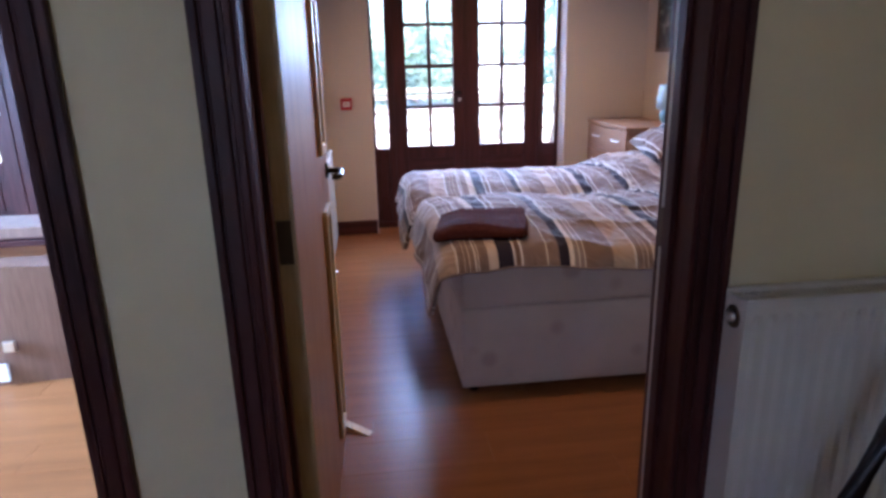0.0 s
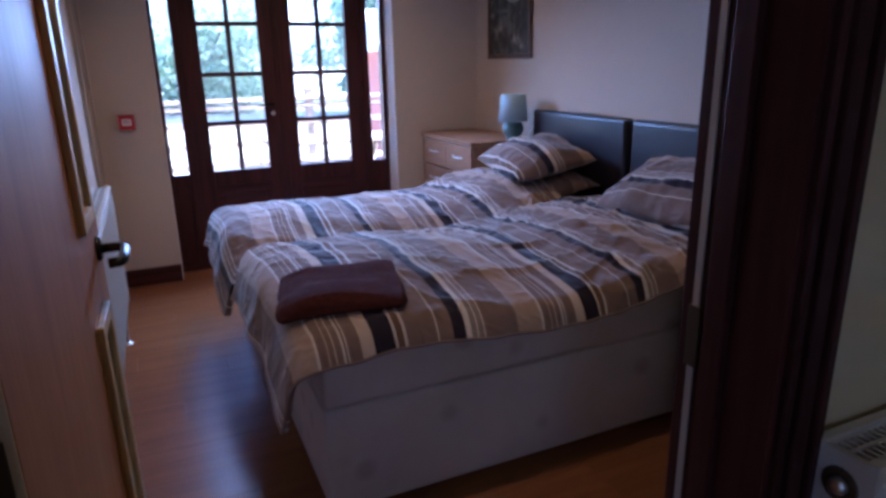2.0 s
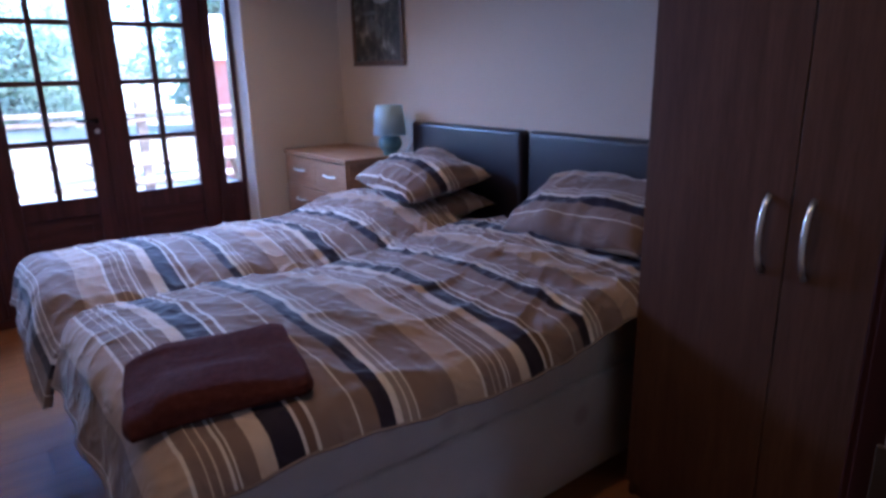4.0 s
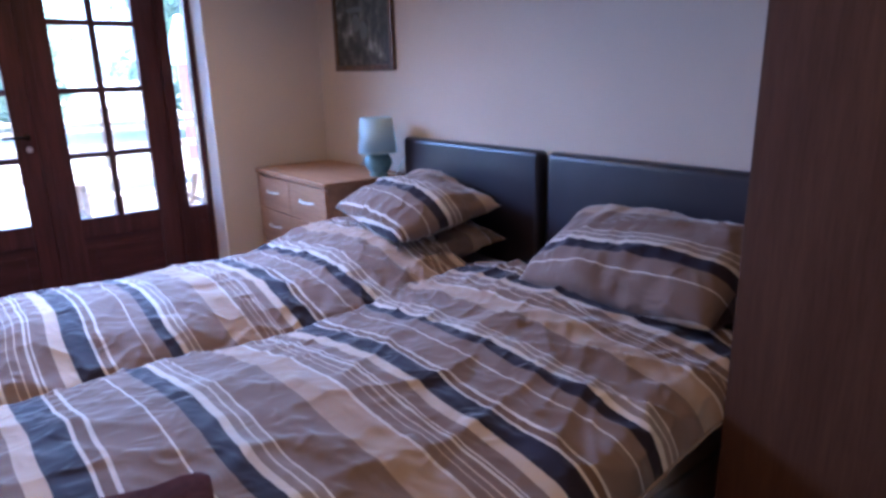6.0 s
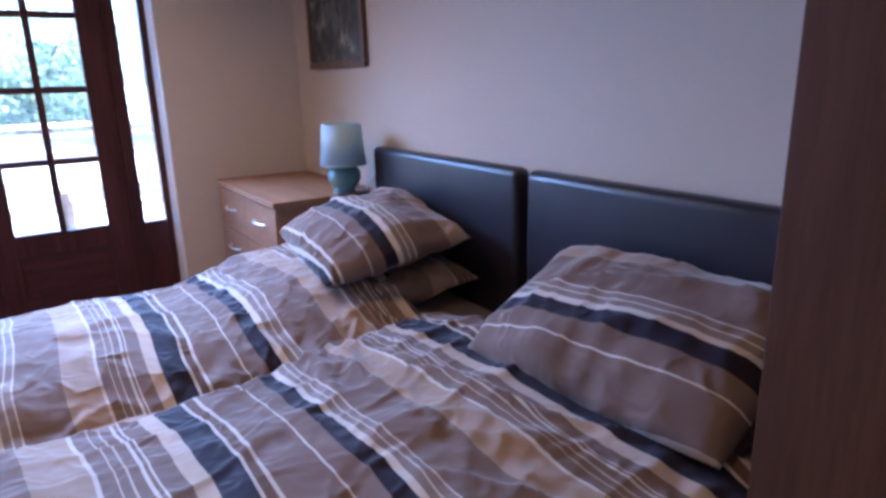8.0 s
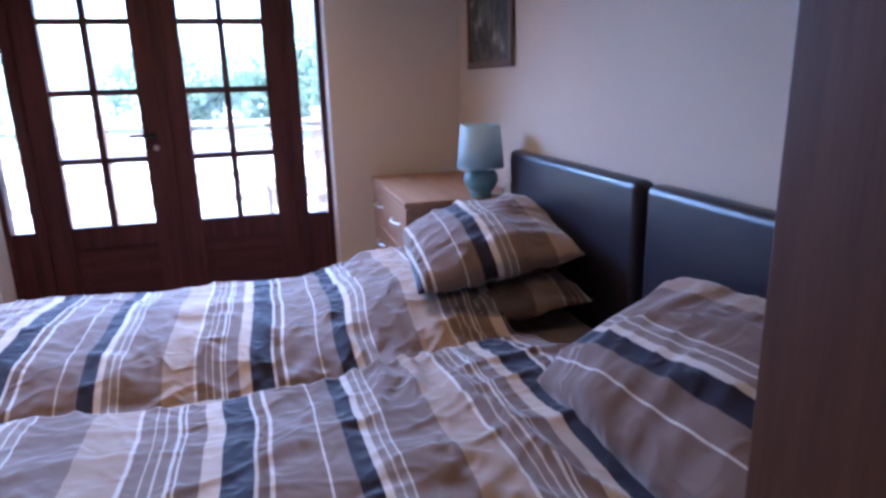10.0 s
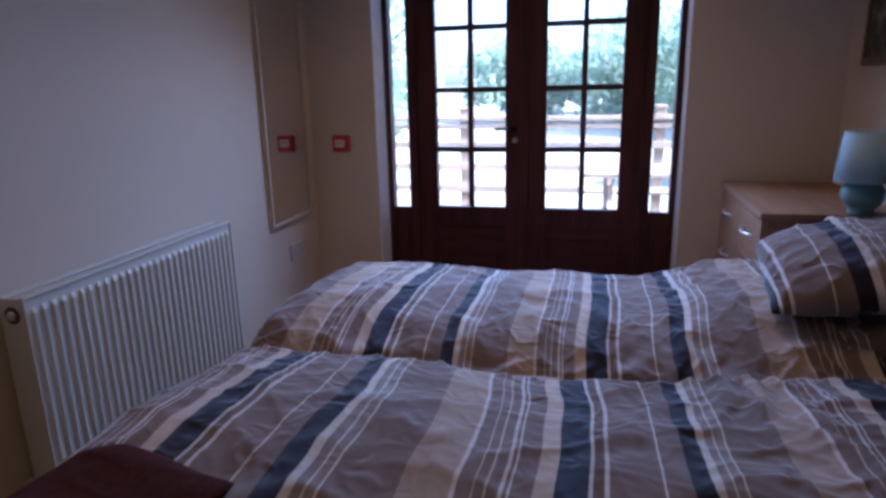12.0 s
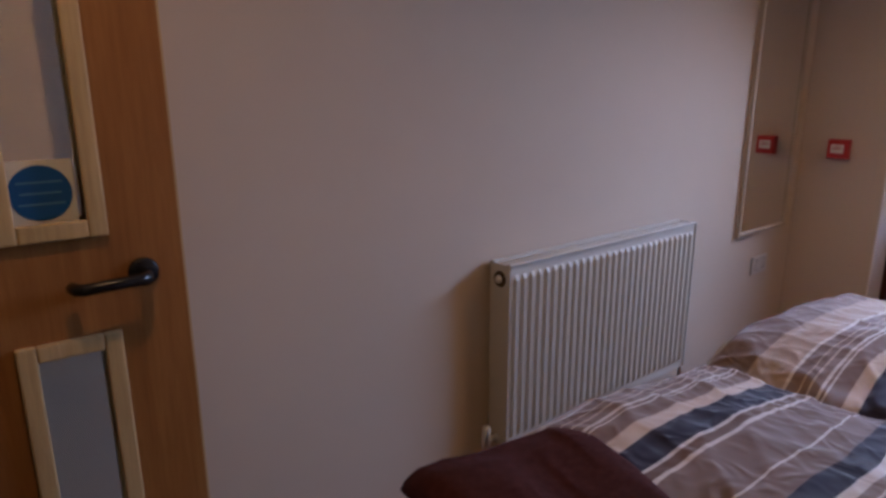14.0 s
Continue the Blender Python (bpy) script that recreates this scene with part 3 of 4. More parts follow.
# ---- radiators ----
def radiator(length, height, at, turn, label):
    """Panel radiator: fluted front, grille top, side panels; local y along it, front towards local +x, back at x = 0."""
    r = empty("radiator", label, "radiator")
    dep = 0.10
    bm = bmesh.new()
    n = int(length / 0.0335)
    pitch = (length - 0.03) / n
    prof = [(dep - 0.009, 0.006)]
    for k in range(n):
        a = 0.015 + k * pitch
        prof += [(dep - 0.009, a + 0.15 * pitch), (dep, a + 0.34 * pitch), (dep, a + 0.66 * pitch), (dep - 0.009, a + 0.85 * pitch)]
    prof.append((dep - 0.009, length - 0.006))
    levels = [(0.0, 0.35), (0.03, 0.35), (0.045, 1.0), (height - 0.045, 1.0), (height - 0.03, 0.35), (height, 0.35)]
    grid = []
    for z, f in levels:
        grid.append([bm.verts.new((dep - 0.009 + (x - dep + 0.009) * (1.0 if f == 1.0 else 0.0), y, z)) for x, y in prof])
    for r0, r1 in zip(grid, grid[1:]):
        for k in range(len(prof) - 1):
            bm.faces.new((r0[k], r0[k + 1], r1[k + 1], r1[k]))
    box(bm, dep - 0.026, dep - 0.0095, 0.004, length - 0.004, 0.002, height - 0.002, 0.003)
    part("front_panel", bm, RAD, r)
    part("back_panel", boxes((0.018, 0.03, 0.006, length - 0.006, 0.0, height), bevel=0.004), RAD, r)
    for y in (0.0, length - 0.006):
        part("side_panel", boxes((0.012, dep - 0.002, y, y + 0.006, 0.004, height + 0.002), bevel=0.002), RAD, r)
    part("top_rim", boxes((0.012, 0.028, 0, length, height - 0.002, height + 0.006), (dep - 0.016, dep - 0.001, 0, length, height - 0.002, height + 0.006), bevel=0.002), RAD, r)
    slats = bmesh.new()
    k = 0.012
    while k < length - 0.012:
        box(slats, 0.028, dep - 0.016, k, k + 0.0045, height - 0.012, height - 0.002)
        k += 0.0125
    box(slats, 0.05, 0.056, 0.006, length - 0.006, height - 0.011, height - 0.0005)
    part("grille", slats, RAD, r)
    bm = lathe(bmesh.new(), [(0.0, -0.012), (0.009, -0.012), (0.013, -0.006), (0.013, 0.002)], (0.055, 0.0, height - 0.045), 16, "Y")
    part("bleed_plug", bm, CHROME, r, "chrome end plug", True)
    part("plug_recess", lathe(bmesh.new(), [(0.0, -0.0035), (0.024, -0.0035), (0.026, 0.0)], (0.055, 0.001, height - 0.045), 20, "Y"), BRASS, r)
    for y, s in ((0.0, -1), (length, 1)):
        bm = tube(bmesh.new(), [(0.055, y - s * 0.005, 0.03), (0.055, y + s * 0.03, 0.03), (0.055, y + s * 0.045, 0.02), (0.055, y + s * 0.045, -at[2])], 0.0085, 10)
        lathe(bm, [(0.0, 0.06), (0.013, 0.058), (0.015, 0.0), (0.012, -0.02)], (0.055, y + s * 0.045, 0.02), 14)
        part("valve", bm, CHROME, r, "chrome valve and pipe", True)
        part("pipe_collar", lathe(bmesh.new(), [(0.009, 0.014), (0.016, 0.012), (0.026, 0.004), (0.027, 0.0), (0.0, 0.0)], (0.055, y + s * 0.045, -at[2]), 20), CHROME, r, "chrome floor collar", True)
    for y in (length * 0.2, length * 0.8):
        part("bracket", boxes((0.0, 0.02, y - 0.015, y + 0.015, 0.06, height - 0.06)), RAD, r)
    r.matrix_basis = pose(*at, 0, 0, turn)
    return r


radiator(1.005, 0.60, (XL, 3.603, 0.245), 0, "white enamelled panel radiator hung on the cream wall")
radiator(1.1, 0.60, (1.07, YH, 0.295), -90, "white enamelled panel radiator on the hall wall")


# ---- beds ----
BX0, BX1, SEAM = 0.664, 2.56, 3.79
BEDS = {"near": (2.83, 3.745), "far": (3.785, 4.70)}


def bed(y0, y1, hy0, hy1, label):
    """Divan base, mattress, castors and the padded headboard screwed to it."""
    bd = empty("single_bed", label, "bed", (BX0, y0, 0), "pair of single beds")
    L, W = BX1 - BX0, y1 - y0
    bm = boxes((0, L, 0, W, 0.035, 0.40), bevel=0.014)
    part("divan_base", bm, DIVAN, bd, "fabric-covered divan base", True)
    bm = boxes((0.004, L - 0.004, 0.003, W - 0.003, 0.402, 0.615), bevel=0.014)
    part("mattress", bm, DIVAN, bd, "faded pinkish-white mattress", True)
    bm = bmesh.new()
    for z in (0.602,):
        pts = [(0.01, 0.01, z), (L - 0.01, 0.01, z), (L - 0.01, W - 0.01, z), (0.01, W - 0.01, z), (0.01, 0.01, z)]
        for a, c in zip(pts, pts[1:]):
            a, c = Vector(a), Vector(c)
            o = Vector((0, -0.016 if a.y < 0.1 and c.y < 0.1 else 0.016 if a.y > 0.1 and c.y > 0.1 else 0, 0)) + Vector((0.012 if a.x > 1 and c.x > 1 else -0.012 if a.x < 1 and c.x < 1 else 0, 0, 0))
            tube(bm, [a + o, c + o], 0.006, 8)
    part("piping", bm, DIVAN, bd, "", True)
    for x in (0.06, L - 0.06):
        for y in (0.06, W - 0.06):
            bm = lathe(bmesh.new(), [(0.02, 0.0), (0.024, 0.006), (0.024, 0.03), (0.014, 0.036), (0.014, 0.04)], (x, y, 0), 16)
            part("castor", bm, BLACK, bd, "black plastic glide", True)
    x0 = BX1 - BX0
    bm = boxes((x0, x0 + 0.065, hy0 - y0, hy1 - y0, 0.30, 1.095))
    bmesh.ops.bevel(bm, geom=list(bm.edges), offset=0.026, segments=5, affect="EDGES", profile=0.55)
    part("headboard", bm, LEATHER, bd, "padded dark brown faux-leather headboard", True)
    for y in (0.2, W - 0.2):
        part("strut", boxes((x0 + 0.066, x0 + 0.082, y - 0.03, y + 0.03, 0.12, 0.8)), DARK, bd)
    return bd


bed(*BEDS["near"], 2.86, 3.772, "cream fabric divan bed with dark headboard, pushed against its twin")
bed(*BEDS["far"], 3.812, 4.722, "cream fabric divan bed with dark headboard, beside the chest of drawers")


def fold(s, length, r):
    """Cloth over an edge: how far along the top, and how far down, for the cloth's own length s (under 0 or past length hangs)."""
    if 0 <= s <= length:
        return s, 0.0
    q = -s if s < 0 else s - length
    a = min(q / r, math.pi / 2)
    out = r * math.sin(a)
    down = r * (1 - math.cos(a)) + max(0.0, q - r * math.pi / 2)
    return (-out if s < 0 else length + out), down


def ridge(p, scale, seed):
    n = noise.noise(Vector((p[0] * scale[0] + seed, p[1] * scale[1] - seed, seed * 1.7)))
    return 1.0 - min(1.0, abs(n) * 2.6)


def cloth_mesh(name, nu, nv, place, coords, label, category, thick, group=""):
    bm = bmesh.new()
    uv = bm.loops.layers.uv.new("print")
    grid = [[bm.verts.new(place(i / nu, j / nv)) for j in range(nv + 1)] for i in range(nu + 1)]
    for i in range(nu):
        for j in range(nv):
            f = bm.faces.new((grid[i][j], grid[i + 1][j], grid[i + 1][j + 1], grid[i][j + 1]))
            for lp, (a, c) in zip(f.loops, ((i, j), (i + 1, j), (i + 1, j + 1), (i, j + 1))):
                lp[uv].uv = coords(a / nu, c / nv)
    me = bpy.data.meshes.new(name)
    bm.normal_update()
    bm.to_mesh(me)
    bm.free()
    me.polygons.foreach_set("use_smooth", [True] * len(me.polygons))
    me.materials.append(LINEN)
    ob = tagged(new(name, me), label, category, group)
    if thick:
        so = ob.modifiers.new("thickness", "SOLIDIFY")
        so.thickness, so.offset = thick, -1
    return ob


REPEAT = 0.70


def duvet(x0, x1, y0, y1, hang_foot, hang_near, hang_far, z_top, seed, laid, skew, label, lift, foot_puff, sag, bunch):
    """A quilt lying over the bed: puffed along the middle, sagging to its edges, hanging at the foot and sides, creased."""
    L, W = x1 - x0, y1 - y0
    r = 0.095

    def cloth(u, v):
        return -hang_foot + u * (L + hang_foot), -hang_near + v * (W + hang_near + hang_far)

    def place(u, v):
        s, w = cloth(u, v)
        px, dx = fold(s, L + 9, r)
        py, dy = fold(w, W, r)
        hang = min(1.0, (dx + dy) / 0.12)
        q = min(max(w / W, 0), 1)
        p = (s, w)
        near_head = min(1.0, max(0.0, (s - (L - 0.75)) / 0.3)) * (1.0 - 0.4 * q)
        puff = 0.055 * math.sin(math.pi * (0.08 + 0.84 * q)) + 0.02 * noise.noise(Vector((s * 2.1 + seed, w * 2.3, seed)))
        crease = 0.008 * ridge(p, (2.2, 5.0), seed) ** 3 + 0.006 * ridge(p, (6.0, 3.0), seed + 5) ** 3 + 0.004 * ridge((s + 0.3 * w, w - 0.3 * s), (12, 5), seed + 9) ** 3
        crease += 0.016 * near_head * ridge((s + 0.5 * w, w), (9, 3), seed + 2) ** 2
        warp = 0.12 * noise.noise(Vector((s * 3, w * 3, seed + 20))), 0.12 * noise.noise(Vector((s * 3, w * 3, seed + 30)))
        c = (s + warp[0], w + warp[1])
        near_seam = math.exp(-((w / 0.28) ** 2)) if sag[0] else math.exp(-(((W - w) / 0.18) ** 2)) * 0.6
        crease += (0.35 + near_seam + 0.6 * near_head) * (0.006 * ridge(c, (5, 8), seed + 40) ** 5 + 0.004 * ridge(c, (11, 13), seed + 50) ** 4)
        pull = math.exp(-(((s - 1.24) / 0.15) ** 2) - (((q - 1.0) / 0.30) ** 2))
        crease += bunch * pull * (0.5 + 0.5 * math.sin(2 * math.pi * (s - 0.16 * (1 - q) * (s - 1.24) / 0.15) / 0.062 + 3.0 * noise.noise(Vector((s * 4, w * 5, seed + 60))))) ** 1.5
        fine = 0.003 * noise.noise(Vector((s * 16, w * 13, seed)))
        head = min(1.0, max(0.0, (s - (L - 0.62)) / 0.45))
        z = z_top + puff + (crease + fine) * (1 - 0.5 * hang) + lift * head * head * (3 - 2 * head)
        z += foot_puff * math.exp(-((s - 0.28) / 0.36) ** 2) * math.sin(math.pi * min(1.0, max(0.0, 0.18 + 0.7 * q))) - max(dx, dy) - 0.4 * min(dx, dy)
        z -= sag[0] * math.exp(-((w / 0.20) ** 2)) + sag[1] * math.exp(-(((W - w) / 0.12) ** 2))
        z = max(z, 0.30 + 0.02 * noise.noise(Vector((s * 9, w * 9, 1))))
        wave = 0.016 * noise.noise(Vector((s * 6.5 + seed, w * 6.5, 3))) * hang
        flare = 0.30 * max(0.0, dx - 0.08), 0.10 * max(0.0, dy - 0.06)
        sgn = -1 if w < 0 else 1
        slump = 0.02 * noise.noise(Vector((w * 3, s, seed)))
        return (x0 + px - flare[0] - wave * (dx > 0) + slump, y0 + py + sgn * (flare[1] + wave * (dy > 0)), z)

    def coords(u, v):
        s, w = cloth(u, v)
        bands = float(np.interp(s + x0, *laid)) + (s + x0 - laid[0][0]) / REPEAT * (s + x0 < laid[0][0])
        wob = 0.010 * noise.noise(Vector((s * 1.5, w * 2.5, seed))) + 0.004 * noise.noise(Vector((s * 6, w * 8, seed)))
        return (bands + (skew(w / W) + wob) / REPEAT + 4.0, w)

    ob = cloth_mesh("duvet", 250, 150, place, coords, label, "duvet", 0.022, "striped bed linen")
    side = 0 if hang_near > hang_far else 1
    edges = [[place(0, k / 90) for k in range(91)], [place(k / 120, side) for k in range(121)]]
    for run in edges:
        part("hem", tube(bmesh.new(), run, 0.0045, 6), HEM, ob, "", True)
    return ob


duvet(BX0 - 0.01, 2.28, 2.815, 3.785, 0.25, 0.135, 0.012, 0.64, 3.0, ((0.765, 1.015, 1.495, 1.725, 2.115, 2.50), (0.0, 0.328, 1.0, 1.328, 2.0, 2.5)), lambda q: -0.03 * (1 - q), "brown, grey and navy striped duvet spread over the bed", 0.05, 0.05, (0.0, 0.0), 0.013)
duvet(BX0 - 0.045, 2.26, 3.795, 4.72, 0.25, 0.012, 0.13, 0.64, 11.0, ((0.915, 1.140, 1.550, 1.775, 2.50), (0.0, 0.328, 1.0, 1.328, 2.36)), lambda q: -0.01 * (1 - q), "rumpled brown, grey and navy striped duvet, pulled askew", 0.07, 0.01, (0.062, 0.0), 0.0)


def pillow(m, length, width, puff, seed, start, mat_scale, label, turn=False, nu=48, nv=32):
    """A soft cushion with pinched corners; local x across its short side, y along its length."""
    bm = bmesh.new()
    uv = bm.loops.layers.uv.new("print")
    layers = []
    for side in (1, -1):
        grid = []
        for i in range(nu + 1):
            row = []
            for j in range(nv + 1):
                a, c = 2 * i / nu - 1, 2 * j / nv - 1
                ex = max(0.0, (1 - abs(a) ** 2.6)) ** 0.55 * max(0.0, (1 - abs(c) ** 2.6)) ** 0.55
                pinch = 1 - 0.07 * (1 - abs(a) ** 2) * abs(c) ** 4, 1 - 0.07 * (1 - abs(c) ** 2) * abs(a) ** 4
                y, x = a * length / 2 * pinch[0], c * width / 2 * pinch[1]
                n = 0.020 * noise.noise(Vector((x * 5 + seed, y * 5, side * 3 + seed))) + 0.014 * ridge((x, y), (9, 4), seed + side) ** 3 + 0.008 * ridge((x, y), (5, 14), seed + side + 4) ** 3
                z = side * (puff / 2 * ex * (1.1 if side > 0 else 0.75)) + n * min(1, ex * 2)
                row.append(bm.verts.new((x, y, z)))
            grid.append(row)
        layers.append(grid)
        for i in range(nu):
            for j in range(nv):
                f = bm.faces.new((grid[i][j], grid[i + 1][j], grid[i + 1][j + 1], grid[i][j + 1]))
                for lp in f.loops:
                    co = lp.vert.co
                    lp[uv].uv = ((((co.y if turn else co.x) + 0.06 * (co.x if turn else co.y)) * mat_scale + start) / REPEAT + 4.0, co.y)
    bmesh.ops.remove_doubles(bm, verts=bm.verts, dist=0.0008)
    bmesh.ops.recalc_face_normals(bm, faces=bm.faces)
    me = bpy.data.meshes.new("pillow")
    bm.to_mesh(me)
    bm.free()
    me.polygons.foreach_set("use_smooth", [True] * len(me.polygons))
    me.materials.append(LINEN)
    ob = tagged(new("pillow", me), label, "pillow", "striped bed linen")
    ob.matrix_basis = m
    return ob


pillow(pose(2.32, 4.27, 0.715, 0, -3, 0), 0.64, 0.42, 0.12, 2, 0.44, 1.0, "flat striped pillow beneath another on the bed")
pillow(pose(2.29, 4.27, 0.850, 4, -10, -8), 0.60, 0.49, 0.19, 5, 0.30, 1.0, "plump striped pillow propped on a second pillow")
pillow(pose(2.35, 3.22, 0.715, 0, -3, 0), 0.64, 0.40, 0.11, 8, 0.44, 1.0, "flat striped pillow under the top pillow")
pillow(pose(2.345, 3.20, 0.835, -2, -27, 3), 0.66, 0.42, 0.16, 14, 0.31, 1.0, "plump striped pillow leaning on the headboard")


def towel():
    """A thick bath towel folded over and over into one soft block, its round fold towards the wall side, open layers at the other."""
    bm = bmesh.new()
    n, m = 56, 44
    W, D, H = 0.390, 0.345, 0.058
    rows = []
    for j in range(m + 1):
        a = 2 * math.pi * j / m
        row = []
        for i in range(n + 1):
            y = (i / n - 0.5) * D
            ca, sa = math.cos(a), math.sin(a)
            x = math.copysign(abs(ca) ** 0.34, ca) * W / 2 * (0.93 + 0.07 * min(1.0, min(i, n - i) / n * 10))
            z = math.copysign(abs(sa) ** 0.55, sa) * H / 2
            end = min(1.0, math.sqrt(min(i, n - i) / n * 9) * 0.75 + 0.25)
            side = abs(ca) ** 4
            groove = 0.010 * side * (math.exp(-((z - 0.010) / 0.006) ** 2) + math.exp(-((z + 0.018) / 0.006) ** 2)) * (1 if ca > 0 else 0.2)
            x -= math.copysign(groove, ca)
            top = max(0.0, sa)
            z = z * end + top * (0.026 * noise.noise(Vector((x * 6, y * 6, 2))) - 0.014 * math.exp(-((y - 0.02 - 0.15 * x) / 0.05) ** 2) + 0.006 * ridge((x, y), (5, 11), 6) ** 3)
            x += 0.008 * noise.noise(Vector((y * 8, z * 20, 1)))
            y += 0.007 * noise.noise(Vector((x * 8, z * 30, 5))) + 0.004 * math.sin(z * 150) * (i in (0, n))
            row.append(bm.verts.new((x, y, z + H / 2 - 0.9 * max(0.0, -x - 0.02) ** 2 - 0.5 * max(0.0, -y - 0.06) ** 2)))
        rows.append(row)
    for j in range(m):
        for i in range(n):
            bm.faces.new((rows[j][i], rows[j + 1][i], rows[j + 1][i + 1], rows[j][i + 1]))
    bmesh.ops.remove_doubles(bm, verts=bm.verts, dist=0.0002)
    for i in (0, n):
        loop = []
        for j in range(m):
            if rows[j][i].is_valid and rows[j][i] not in loop:
                loop.append(rows[j][i])
        bm.faces.new(loop)
    ob = mesh_object("folded_towel", bm, TOWEL, True)
    tagged(ob, "dark brown bath towel folded on the striped duvet", "towel")
    ob.matrix_basis = pose(0.785, 3.01, 0.693, 2, 0, -13)
    return ob


towel()


# ---- chest of drawers ----
def chest():
    x0, x1, y0, y1, h = 2.15, XR - 0.022, 4.79, 5.585, 0.90
    ch = empty("chest_of_drawers", "pale beech-effect chest of drawers with silver bow handles", "chest of drawers", (x0, y0, 0))
    W, D = y1 - y0, x1 - x0
    part("carcass", boxes((0.02, D, 0.0, 0.018, 0, h - 0.025), (0.02, D, W - 0.018, W, 0, h - 0.025), (D - 0.012, D, 0.018, W - 0.018, 0.05, h - 0.025), (0.02, D - 0.012, 0.018, W - 0.018, 0.05, 0.066)), OAK_H, ch)
    part("top", boxes((-0.006, D, -0.006, W + 0.006, h - 0.025, h), bevel=0.004), OAK_H, ch)
    part("plinth", boxes((0.03, 0.045, 0.018, W - 0.018, 0, 0.06)), OAK_H, ch)
    rows = [(0.07, 0.30), (0.306, 0.49), (0.496, 0.68), (0.686, 0.868)]
    for z0, z1 in rows:
        for a, c in ((0.004, W / 2 - 0.002), (W / 2 + 0.002, W - 0.004)):
            dr = part("drawer", boxes((0.0, 0.019, a, c, z0, z1), bevel=0.002), OAK_H, ch)
            m, z = (a + c) / 2, (z0 + z1) / 2 + 0.01
            bm = tube(bmesh.new(), arc((0.0, m - 0.070, z), (0.0, m + 0.070, z), (-0.024, 0, 0), 14), 0.0055, 8)
            part("handle", bm, CHROME, dr, "silver bow handle", True)
    return ch


chest()


def lamp():
    x, y, z = 2.475, 4.82, 0.90
    lp = empty("table_lamp", "small table lamp with a pale blue drum shade, unlit", "lamp", (x, y, z))
    bm = lathe(bmesh.new(), [(0.045, 0.0), (0.047, 0.008), (0.040, 0.018), (0.058, 0.036), (0.070, 0.062), (0.068, 0.090), (0.050, 0.114), (0.024, 0.122), (0.014, 0.126), (0.014, 0.150)], (0, 0, 0))
    part("base", bm, TEAL, lp, "glazed duck-egg ceramic base", True)
    bm = bmesh.new()
    lathe(bm, [(0.096, 0.120), (0.080, 0.290), (0.078, 0.290), (0.094, 0.120), (0.096, 0.120)], (0, 0, 0), 48)
    part("shade", bm, SHADE, lp, "pale blue cotton drum shade", True)
    part("shade_ring", lathe(bmesh.new(), [(0.0965, 0.118), (0.0975, 0.121), (0.0965, 0.124)], (0, 0, 0), 48), SHADE, lp, "", True)
    bm = tube(bmesh.new(), [(-0.0, 0, 0.150), (0, 0, 0.18)], 0.016, 12)
    part("bulb_holder", bm, WHITE, lp, "white bulb holder", True)
    bm = tube(bmesh.new(), [(0.03, -0.02, 0.012), (0.07, -0.05, 0.006), (0.11, -0.075, 0.09), (0.125, -0.085, 0.12), (0.14, -0.09, 0.09), (0.14, -0.06, -0.2)], 0.0035, 8)
    part("flex", bm, WHITE, lp, "white flex", True)
    return lp


lamp()


# ---- picture ----
PAINT, nt, b = material("faded_oil_painting", (0.08, 0.08, 0.07), 0.55)
v = mapped(nt, (1, 1, 1), "Generated")
n1 = noise_tex(nt, v, 4.5, 6, 0.6)
n2 = noise_tex(nt, v, 9.0, 5, 0.65)
cA = ramp(nt, n1, [(0.32, (0.020, 0.022, 0.018)), (0.47, (0.060, 0.062, 0.052)), (0.58, (0.12, 0.115, 0.095)), (0.70, (0.33, 0.33, 0.32))])
cB = ramp(nt, n2, [(0.4, (0.6, 0.62, 0.58)), (0.6, (1.1, 1.05, 0.95))])
nt.links.new(mix(nt, cA, cB, 1.0, "MULTIPLY"), b.inputs["Base Color"])
bump(nt, b, n2, 0.2, 0.002)


def picture():
    y0, y1, z0, z1 = 4.87, 5.45, 1.415, 2.03
    p = empty("framed_picture", "dark landscape picture in a brown wooden frame", "picture", (XR, (y0 + y1) / 2, z0))
    w, h = (y1 - y0) / 2, z1 - z0
    f = 0.03
    for d in ((-0.022, -0.001, -w, w, 0, f), (-0.022, -0.001, -w, w, h - f, h), (-0.022, -0.001, -w, -w + f, f, h - f), (-0.022, -0.001, w - f, w, f, h - f)):
        part("frame_rail", boxes(d, bevel=0.005), BEAD_FRAME, p, "narrow brown frame")
    part("canvas", boxes((-0.012, -0.004, -w + f, w - f, f, h - f)), PAINT, p, "dark faded painted scene of a garden")
    pale = material("painting_pale_patch", (0.30, 0.31, 0.30), 0.6)[0]
    grey = material("painting_grey_patch", (0.13, 0.135, 0.125), 0.6)[0]
    for k, (y0, y1, z0, z1) in enumerate(((-0.17, 0.03, 0.36, 0.43), (-0.20, -0.07, 0.40, 0.47), (0.02, 0.10, 0.20, 0.29), (-0.05, 0.02, 0.16, 0.25), (-0.02, 0.16, 0.30, 0.33))):
        bm = bmesh.new()
        ring = [bm.verts.new((-0.0125 - 0.0002 * k, (y0 + y1) / 2 + (y1 - y0) / 2 * math.cos(a) * (1 + 0.3 * noise.noise((a, k, 1))), (z0 + z1) / 2 + (z1 - z0) / 2 * math.sin(a) * (1 + 0.3 * noise.noise((a, k, 7))))) for a in (2 * math.pi * q / 14 for q in range(14))]
        bm.faces.new(ring)
        part("brushwork", bm, pale if k < 2 else grey, p)
    return p


picture()


